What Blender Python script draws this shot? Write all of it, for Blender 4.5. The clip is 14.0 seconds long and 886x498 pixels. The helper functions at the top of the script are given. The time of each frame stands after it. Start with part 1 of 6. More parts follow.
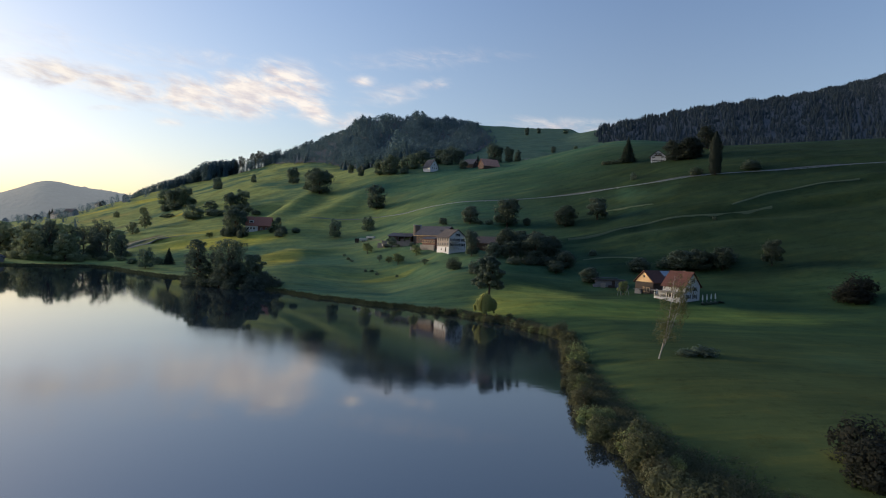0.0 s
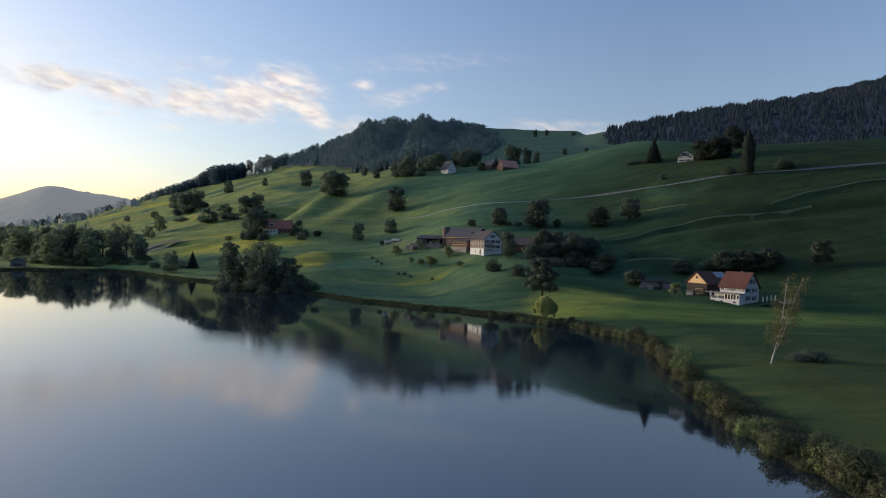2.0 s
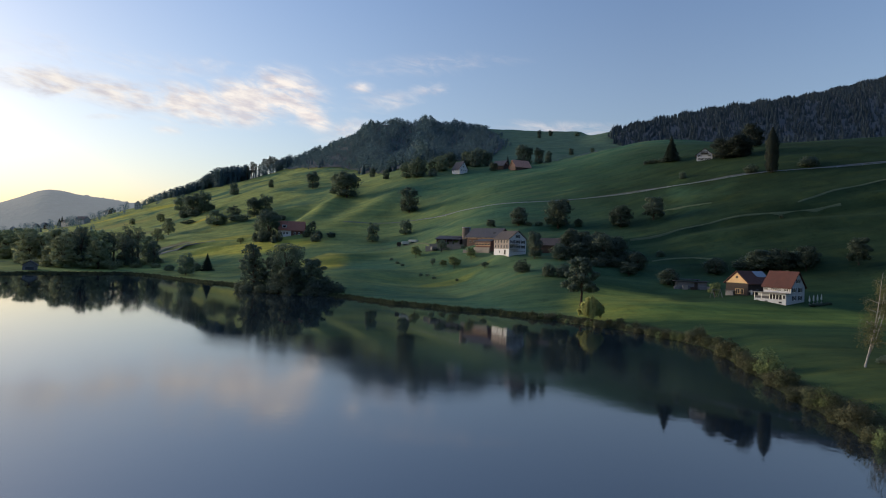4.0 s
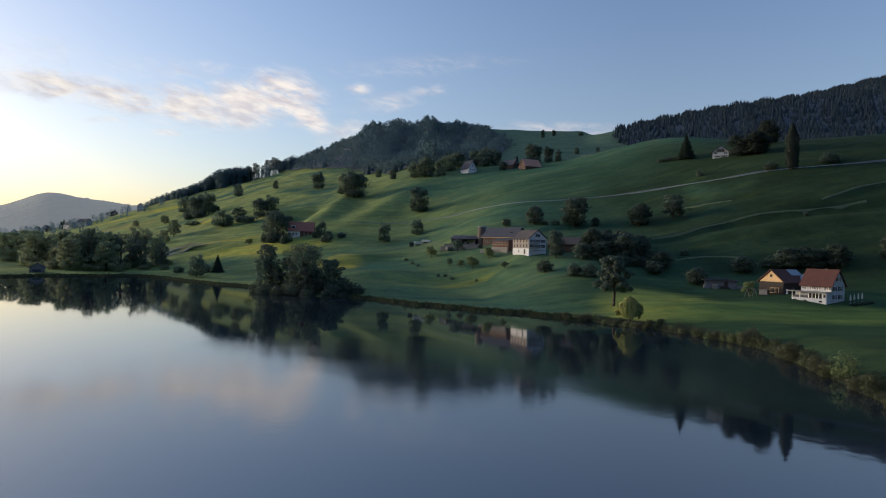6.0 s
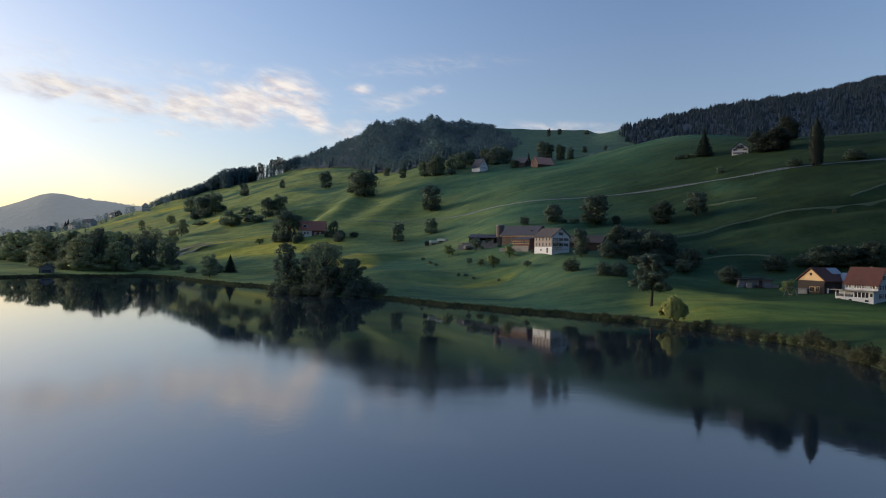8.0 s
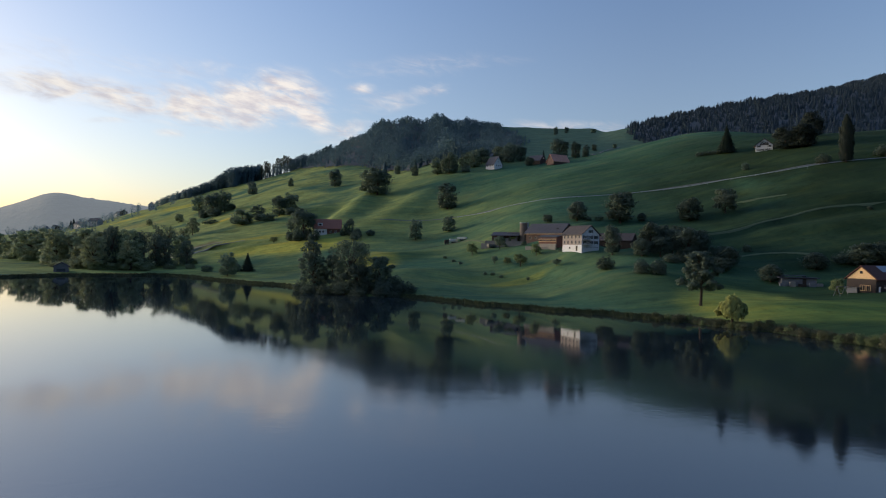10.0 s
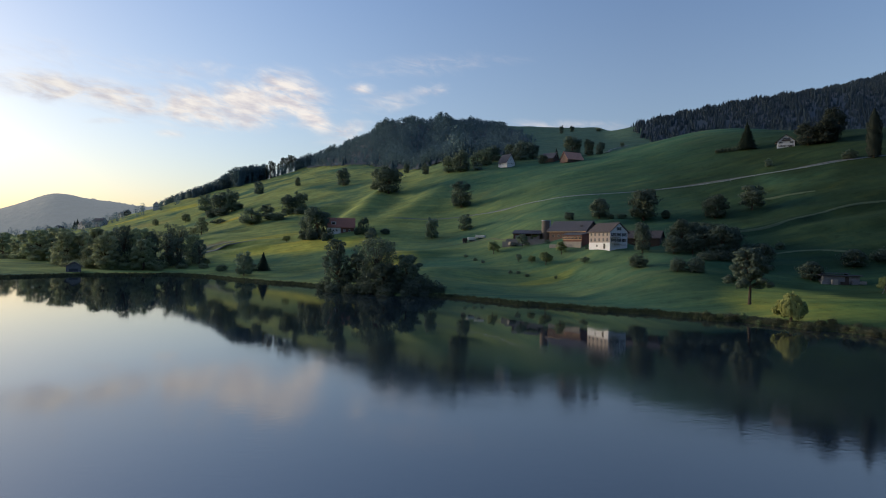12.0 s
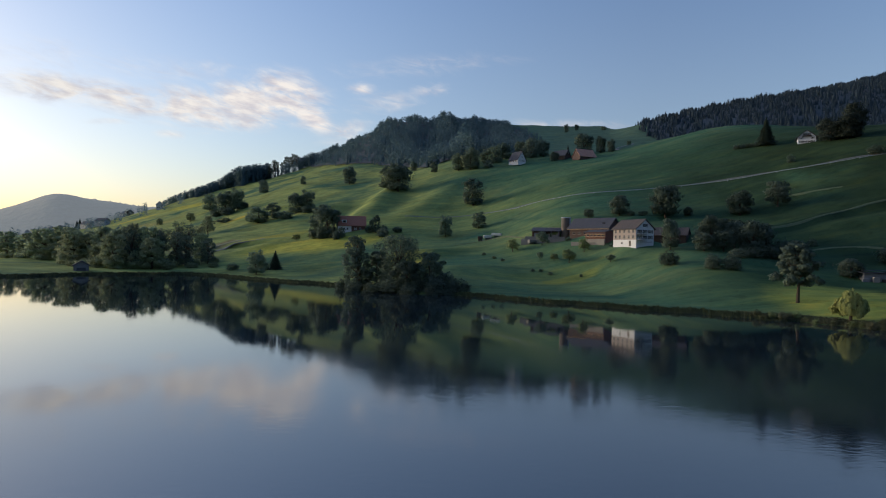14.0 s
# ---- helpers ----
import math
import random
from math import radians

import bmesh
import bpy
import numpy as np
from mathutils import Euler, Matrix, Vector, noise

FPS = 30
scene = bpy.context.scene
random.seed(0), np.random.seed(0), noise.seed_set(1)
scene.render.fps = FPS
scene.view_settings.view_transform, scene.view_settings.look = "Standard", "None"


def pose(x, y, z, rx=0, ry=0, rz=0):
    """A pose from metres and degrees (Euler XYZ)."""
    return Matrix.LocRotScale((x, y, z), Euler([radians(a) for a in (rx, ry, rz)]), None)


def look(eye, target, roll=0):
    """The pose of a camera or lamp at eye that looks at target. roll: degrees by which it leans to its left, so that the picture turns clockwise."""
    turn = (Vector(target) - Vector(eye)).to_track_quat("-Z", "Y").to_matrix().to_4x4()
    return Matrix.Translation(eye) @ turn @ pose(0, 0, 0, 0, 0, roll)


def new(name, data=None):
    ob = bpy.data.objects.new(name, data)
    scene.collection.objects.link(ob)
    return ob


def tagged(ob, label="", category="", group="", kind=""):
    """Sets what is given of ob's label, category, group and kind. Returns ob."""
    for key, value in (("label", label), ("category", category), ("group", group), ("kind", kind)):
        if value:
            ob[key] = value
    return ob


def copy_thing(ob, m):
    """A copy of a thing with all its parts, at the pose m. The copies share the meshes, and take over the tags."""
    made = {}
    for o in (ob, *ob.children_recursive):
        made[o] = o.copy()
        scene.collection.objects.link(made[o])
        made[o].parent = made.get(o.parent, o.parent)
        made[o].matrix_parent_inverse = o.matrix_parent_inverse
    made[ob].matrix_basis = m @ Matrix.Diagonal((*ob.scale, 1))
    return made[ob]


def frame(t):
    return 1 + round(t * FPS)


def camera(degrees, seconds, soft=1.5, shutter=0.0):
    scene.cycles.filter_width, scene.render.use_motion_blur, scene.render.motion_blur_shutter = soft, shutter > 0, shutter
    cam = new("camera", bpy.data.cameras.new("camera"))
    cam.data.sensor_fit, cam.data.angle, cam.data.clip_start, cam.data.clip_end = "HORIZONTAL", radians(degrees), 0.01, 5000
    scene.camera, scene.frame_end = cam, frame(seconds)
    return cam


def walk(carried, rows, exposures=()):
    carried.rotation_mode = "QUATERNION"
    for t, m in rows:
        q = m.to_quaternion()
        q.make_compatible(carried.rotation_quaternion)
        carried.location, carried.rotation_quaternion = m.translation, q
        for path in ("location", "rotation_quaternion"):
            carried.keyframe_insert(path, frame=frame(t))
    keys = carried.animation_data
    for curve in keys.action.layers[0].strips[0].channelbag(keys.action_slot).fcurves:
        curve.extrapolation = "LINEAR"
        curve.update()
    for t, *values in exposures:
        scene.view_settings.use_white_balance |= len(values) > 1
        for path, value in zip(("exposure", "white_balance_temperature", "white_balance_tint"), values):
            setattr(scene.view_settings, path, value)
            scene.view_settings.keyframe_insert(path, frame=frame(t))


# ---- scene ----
# camera: a drone gliding to the left and ahead over the lake
cam = camera(71.0, 14.0, soft=1.08)
PATH = [
    (0, 0, 0, 20.15, 89.601, -2.263, 0),
    (0.5, -4.1, 1.93, 19.74, 89.657, -2.281, 0.037),
    (1, -8.02, 3.42, 19.4, 89.75, -2.175, 0.073),
    (1.5, -11.89, 4.77, 19.16, 89.821, -2.067, 0.053),
    (2, -15.42, 6.02, 18.95, 89.899, -1.975, 0.052),
    (2.5, -18.62, 7.37, 18.7, 89.954, -1.897, 0.033),
    (3, -21.62, 8.77, 18.48, 89.999, -1.813, 0.002),
    (5.5, -32.51, 16.35, 17.57, 90.147, -1.456, -0.084),
    (6, -34.55, 17.93, 17.35, 90.168, -1.375, -0.082),
    (6.5, -36.38, 19.68, 17.06, 90.186, -1.325, -0.059),
    (7, -38.41, 21.23, 16.91, 90.206, -1.274, -0.041),
    (7.5, -40.39, 22.91, 16.86, 90.192, -1.239, 0.01),
    (8, -42.7, 24.45, 16.75, 90.154, -1.236, 0.048),
    (10.5, -55.78, 32.64, 15.72, 90.091, -1.184, 0.191),
    (11, -58.26, 34.26, 15.46, 90.099, -1.14, 0.194),
    (11.5, -60.59, 35.68, 15.4, 90.076, -1.088, 0.207),
    (12, -62.87, 37.21, 15.08, 90.094, -1.069, 0.202),
    (12.5, -65.02, 38.64, 14.9, 90.107, -1.043, 0.2),
    (13, -67.08, 40.67, 14.64, 90.121, -1.014, 0.197),
    (13.5, -69.02, 42.59, 14.36, 90.102, -1.017, 0.207),
    (14, -70.88, 44.65, 14.04, 90.089, -0.978, 0.218),
]
walk(cam, [(t, pose(x, y, z, rx, ry, rz)) for t, x, y, z, rx, ry, rz in PATH], exposures=[(0, 0.2, 6380, 21), (3, 0.16, 6280, 21), (7, 0.1, 6210, 21), (14, 0.07, 6150, 20)])

# ---- light ----
SUN_BEARING, SUN_HEIGHT = -72.0, 8.0
world = bpy.data.worlds.new("evening_sky")
scene.world = world
world.use_nodes = True


def sky():
    nt = world.node_tree
    nt.nodes.clear()
    N, L = nt.nodes.new, nt.links.new

    def put(kind, **values):
        n = N(kind)
        for k, v in values.items():
            n.inputs[k].default_value = v
        return n

    def calc(op, a, b=None, c=None):
        n = N("ShaderNodeMath")
        n.operation = op
        for i, v in enumerate((a, b, c)):
            if v is None:
                continue
            if isinstance(v, (int, float)):
                n.inputs[i].default_value = v
            else:
                L(v, n.inputs[i])
        return n.outputs[0]

    air = N("ShaderNodeTexSky")
    air.sky_type, air.sun_disc = "NISHITA", False
    air.sun_elevation, air.sun_rotation = radians(SUN_HEIGHT), radians(SUN_BEARING)
    air.altitude, air.air_density, air.dust_density, air.ozone_density = 100, 1.0, 2.2, 1.9
    where = N("ShaderNodeTexCoord")
    part_xyz = N("ShaderNodeSeparateXYZ")
    L(where.outputs["Generated"], part_xyz.inputs[0])
    x, y, z = part_xyz.outputs
    bearing = calc("ARCTAN2", x, y)
    height = calc("ARCSINE", z)
    plane = N("ShaderNodeCombineXYZ")
    L(calc("MULTIPLY", bearing, 9.0), plane.inputs[0])
    L(calc("MULTIPLY_ADD", height, 27.0, calc("MULTIPLY", bearing, 3.5)), plane.inputs[1])
    wisps = put("ShaderNodeTexNoise", Scale=1.7, Detail=10.0, Roughness=0.62, Distortion=1.2)
    L(plane.outputs[0], wisps.inputs["Vector"])

    def bank(b, h, wide, tall, lean):
        u = calc("SUBTRACT", bearing, radians(b))
        v = calc("SUBTRACT", calc("SUBTRACT", height, radians(h)), calc("MULTIPLY", u, lean))
        u, v = calc("DIVIDE", u, radians(wide)), calc("DIVIDE", v, radians(tall))
        return calc("EXPONENT", calc("MULTIPLY", calc("ADD", calc("MULTIPLY", u, u), calc("MULTIPLY", v, v)), -1.0))

    shape = None
    for spec in CLOUDS:
        m = calc("MULTIPLY", bank(*spec[:5]), spec[5])
        shape = m if shape is None else calc("MAXIMUM", shape, m)
    cover = N("ShaderNodeMapRange")
    cover.interpolation_type = "SMOOTHSTEP"
    for k, v in ((1, 0.16), (2, 1.1), (3, 0.0), (4, 0.92)):
        cover.inputs[k].default_value = v
    L(calc("MULTIPLY", calc("MULTIPLY_ADD", wisps.outputs[0], 1.75, -0.2), shape), cover.inputs[0])
    body = put("ShaderNodeTexNoise", Scale=3.0, Detail=6.0, Roughness=0.55)
    L(plane.outputs[0], body.inputs["Vector"])
    tint = N("ShaderNodeValToRGB")
    tint.color_ramp.elements[0].position, tint.color_ramp.elements[1].position = 0.36, 0.62
    tint.color_ramp.elements[0].color, tint.color_ramp.elements[1].color = CLOUD_DARK, CLOUD_BRIGHT
    L(body.outputs[0], tint.inputs[0])
    mix = N("ShaderNodeMix")
    mix.data_type = "RGBA"
    L(cover.outputs[0], mix.inputs["Factor"])
    L(air.outputs[0], mix.inputs["A"])
    L(tint.outputs[0], mix.inputs["B"])
    back, out = put("ShaderNodeBackground", Strength=SKY), N("ShaderNodeOutputWorld")
    # the sky pales towards the sun and deepens away from it
    away = calc("ADD", calc("MULTIPLY", x, math.sin(radians(SUN_BEARING))), calc("MULTIPLY", y, math.cos(radians(SUN_BEARING))))
    deep = N("ShaderNodeVectorMath")
    deep.operation = "SCALE"
    L(mix.outputs["Result"], deep.inputs[0])
    glow = calc("MAXIMUM", away, 0.0)
    L(calc("MULTIPLY_ADD", calc("POWER", glow, 3.0), -0.41, calc("MULTIPLY_ADD", glow, 0.25, 0.79)), deep.inputs["Scale"])
    hue = N("ShaderNodeMix")
    hue.data_type = "RGBA"
    hue.inputs["A"].default_value, hue.inputs["B"].default_value = (1.035, 0.995, 1.0, 1), (0.985, 0.997, 0.995, 1)
    L(calc("MINIMUM", calc("MULTIPLY", glow, 1.25), 1.0), hue.inputs["Factor"])
    # overhead the blue deepens
    zenith = N("ShaderNodeMapRange")
    zenith.interpolation_type = "SMOOTHSTEP"
    zenith.inputs[1].default_value, zenith.inputs[2].default_value = radians(13), radians(38)
    L(height, zenith.inputs[0])
    azure = N("ShaderNodeMix")
    azure.data_type = "RGBA"
    azure.inputs["B"].default_value = (0.86, 0.97, 1.1, 1)
    L(zenith.outputs[0], azure.inputs["Factor"])
    L(hue.outputs["Result"], azure.inputs["A"])
    warm = N("ShaderNodeMix")
    warm.data_type, warm.blend_type = "RGBA", "MULTIPLY"
    warm.inputs["Factor"].default_value = 1.0
    L(deep.outputs[0], warm.inputs["A"])
    L(azure.outputs["Result"], warm.inputs["B"])
    L(warm.outputs["Result"], back.inputs[0])
    L(back.outputs[0], out.inputs[0])


# cloud banks: bearing, height, width, thickness in degrees, lean, density
CLOUDS = [
    (-32.5, 12.0, 4.97, 1.32, 0.0, 1.25),
    (-27.5, 11.7, 4.97, 1.4, -0.12, 1.4),
    (-22.0, 11.6, 5.18, 1.8, -0.03, 1.45),
    (-18.0, 12.3, 4.54, 2.16, 0.12, 1.6),
    (-14.6, 13.3, 3.67, 2.16, -0.1, 1.75),
    (-12.6, 11.8, 2.59, 1.56, -0.5, 1.55),
    (-18.3, 10.8, 3.46, 0.72, 0.0, 1.1),
    (-24.2, 9.3, 1.51, 0.48, 0.0, 0.95),
    (-28.5, 9.9, 2.38, 0.48, 0.1, 0.75),
    (-8.0, 14.3, 1.51, 0.72, 0.0, 0.95),
    (-5.6, 13.3, 4.75, 1.2, 0.16, 0.72),
    (-2.0, 14.3, 2.81, 0.84, 0.1, 0.7),
    (-9.4, 10.5, 2.81, 1.32, 0.25, 0.9),
    (11, 11.0, 7.02, 0.96, -0.05, 0.85),
    (-24, 14.6, 11.9, 1.44, 0.06, 0.6),
    (-33, 14.4, 8.64, 1.8, 0.1, 0.55),
    (-2, 16.5, 13, 1.44, 0.1, 0.5),
]
CLOUD_DARK, CLOUD_BRIGHT = (2.65, 2.55, 2.4, 1), (3.95, 3.75, 3.08, 1)
SKY = 0.267
sky()
sun = new("sun", bpy.data.lights.new("sun", "SUN"))
sun.data.energy, sun.data.angle, sun.data.color = 2.05, radians(13), (1.0, 0.89, 0.62)
sb, sh = radians(SUN_BEARING), radians(SUN_HEIGHT)
sun.matrix_world = look(Vector((math.sin(sb) * math.cos(sh), math.cos(sb) * math.cos(sh), math.sin(sh))) * 900, (0, 0, 0))

# ---- the lie of the land ----
CENTRE = (-38.0, 24.0)
BEARINGS = np.array([-44, -33, -24, -16, -9, -2, 5, 12, 20, 28, 38, 52.0])
RADII = np.array([180, 260, 340, 430, 540, 720, 1050, 1600.0])
# heights of the hillside, a row for each bearing from the lake
HILL = np.array([
    [1.5, 1.5, 1.5, 2.5, 4, 5, 7, 11],
    [1.5, 1.5, 1.5, 2.5, 7, 12, 22, 40],
    [1.5, 1.5, 1.5, 5.5, 19, 34, 78, 106],
    [1.5, 1.5, 4, 19, 35.5, 72.5, 123, 176],
    [1.5, 5, 11.5, 30.5, 56, 92, 168, 286],
    [1.5, 4, 17.5, 37, 80, 117, 176, 335],
    [1.5, 7.5, 32.5, 55.5, 91.5, 124, 194, 334],
    [2, 16, 35, 66.5, 99, 123.5, 195, 328],
    [3, 13.5, 39.5, 77.5, 114, 128, 187, 320],
    [2.5, 11.5, 47.5, 85.5, 108, 130, 190, 293],
    [2.5, 11, 43, 83.5, 107, 121, 167, 256],
    [2.5, 12, 38, 69.5, 97, 122, 164, 237],
])
SHORE_B = [-180, -120, -90, -60, -44, -38, -33, -29, -26, -24, -21, -17.5, -12, -8, -4, 0, 6, 12, 16, 23, 30, 36, 41, 46, 52, 58, 64, 75, 90, 120, 150, 180]
SHORE_R = [420, 420, 420, 380, 350, 345, 360, 362, 360, 348, 290, 272, 240, 217, 199, 185, 173, 165, 157, 146, 130, 101, 87, 77, 70, 66, 63, 60, 62, 80, 150, 420]


def knot_weights(xs, x):
    """Natural cubic spline: for every x the weights of the knots xs."""
    n, h = len(xs), np.diff(xs)
    a, b = np.eye(n), np.zeros((n, n))
    for i in range(1, n - 1):
        a[i, i - 1:i + 2] = h[i - 1], 2 * (h[i - 1] + h[i]), h[i]
        b[i, i - 1:i + 2] = 6 / h[i - 1], -6 / h[i - 1] - 6 / h[i], 6 / h[i]
    m = np.linalg.solve(a, b)
    x = np.clip(x, xs[0], xs[-1])
    i = np.clip(np.searchsorted(xs, x) - 1, 0, n - 2)
    w, k = np.zeros((len(x), n)), np.arange(len(x))
    gap = xs[i + 1] - xs[i]
    s = (xs[i + 1] - x) / gap
    q = 1 - s
    w[k, i] += s
    w[k, i + 1] += q
    return w + ((s ** 3 - s) * gap ** 2 / 6)[:, None] * m[i] + ((q ** 3 - q) * gap ** 2 / 6)[:, None] * m[i + 1]


def smooth(v):
    v = np.clip(v, 0, 1)
    return v * v * (3 - 2 * v)


def to_polar(x, y):
    return np.degrees(np.arctan2(x - CENTRE[0], y - CENTRE[1])), np.hypot(x - CENTRE[0], y - CENTRE[1])


def shore_mean(b):
    return sum(np.interp(b + k, SHORE_B, SHORE_R) for k in (-2, -1, 0, 1, 2)) / 5


def shore(b):
    b = np.asarray(b, float)
    r = shore_mean(b)
    return r + 0.006 * r * (np.sin(b * 0.9) + 0.7 * np.sin(b * 2.1 + 1))


# knolls and hollows on the slopes: x, y, height, half-length, half-width, turn in degrees
KNOLLS = [
    (-85, 345, 3.5, 26, 15, 20), (4, 290, 2.9, 15, 10, 35), (-8, 316, 1.8, 14, 8, -32), (-129, 431, -1.6, 14, 6, 8), (-62, 292, 3.0, 22, 13, 20), (45, 190, 1.3, 30, 14, 10), (-122, 540, 8.0, 80, 14, 82), (-158, 550, -5.0, 75, 16, 78),
    (-190, 440, 3.0, 30, 10, 30), (60, 300, 2.0, 45, 7, 0), (110, 290, 2.0, 50, 6, -5), (20, 470, 3.0, 60, 16, 10),
    (-80, 500, 4.0, 14, 50, -30), (150, 300, -1.5, 60, 8, -8), (77, 207, 3.7, 30, 23, 0), (10, 288, -1.2, 7, 6, 25), (-2, 289, -0.5, 7, 6, 0), (-15, 334.5, -2.8, 11, 7, -25), (21, 299, -3.2, 9, 8, 0), (-384, 1089, 8.0, 110, 75, 0), (-190, 1600, 14.0, 75, 120, 0),
]


# terrace banks: line, height, reach
BANKS = [
    ([(46, 296), (78, 301.5), (105, 306), (132, 303), (160, 301.5), (240, 293)], 1.3, 12),
    ([(55, 273), (72, 274), (90, 268), (118, 267)], 0.85, 9),
    ([(76, 348), (95, 336), (116, 328)], 0.77, 9),
    ([(10, 260), (28, 251), (58, 260), (86, 263)], 0.77, 9),
    ([(138, 306), (168, 313), (230, 314)], 1, 9),
    ([(8, 338), (46, 347)], 1, 9),
    ([(-230, 470), (-140, 452)], 1.4, 12),
    ([(-260, 640), (-190, 625)], 1.4, 12),
]


def ground_at(x, y):
    x, y = np.atleast_1d(np.asarray(x, float)), np.atleast_1d(np.asarray(y, float))
    b, r = to_polar(x, y)
    h = (knot_weights(BEARINGS, b)[:, :, None] * knot_weights(np.log(RADII), np.log(np.maximum(r, 1)))[:, None, :] * HILL).sum((1, 2))
    d, inland = r - shore(b), r - shore_mean(b)
    far = np.clip(r / 400, 0.3, 3)
    for kx, ky, kh, ka, kb, turn in KNOLLS:
        c, s = np.cos(np.radians(turn)), np.sin(np.radians(turn))
        u, v = (x - kx) * c + (y - ky) * s, -(x - kx) * s + (y - ky) * c
        h = h + kh * np.exp(-(u / ka) ** 2 - (v / kb) ** 2)
    roll = np.sin(x / 23 + 2 * np.sin(y / 41)) * np.sin(y / 19 + 1.5 * np.sin(x / 37)) + 0.5 * np.sin(x / 9.1 + y / 13 + np.sin(y / 7))
    steps = np.sin((h + 0.6 * np.sin(x / 31)) * 0.9)
    rise = smooth(inland / 70)
    h = h * smooth((inland + 6) / 40) + rise * far * (0.22 + 0.25 * smooth((-b - 2) / 8)) * roll + rise * 0.3 * steps * smooth((b + 6) / 10)
    # banks between the terraces
    for line, rise_, foot_ in BANKS:
        lx, ly = zip(*line)
        v = y - sum(np.interp(x + k, lx, ly) for k in (-6, -3, 0, 3, 6)) / 5
        h = h + rise_ * np.tanh(v / 0.9) * np.exp(-(v / foot_) ** 2) * smooth((x - lx[0]) / 14) * smooth((lx[-1] - x) / 14)
    # the wooded mountain behind
    crest = 1700 + 52 * np.clip(b - 15.8, 0, 40)
    top = crest * (0.168 + 0.0031 * np.clip(b - 15.8, -4, 40)) + 3.5
    s = smooth((r - 1000) / (crest - 1000)) * smooth((b - 12.5) / 3)
    h = h * (1 - s) + top * s
    h = np.where(d > 0, np.maximum(h, 0.25 + 0.1 * np.clip(d, 0, 6)) * smooth(d / 3 + 0.25), np.maximum(-5, 0.3 * d))
    # a wooded spit at the water's edge
    spit = 1.3 - 1.3 * (((x + 88) * 0.89 - (y - 252) * 0.456) / 22) ** 2 - 1.3 * (((x + 88) * 0.456 + (y - 252) * 0.89) / 9.5) ** 2
    h = np.maximum(h, np.maximum(spit, -5))
    return h


def ground(x, y):
    return float(ground_at(x, y)[0])

# ---- materials ----


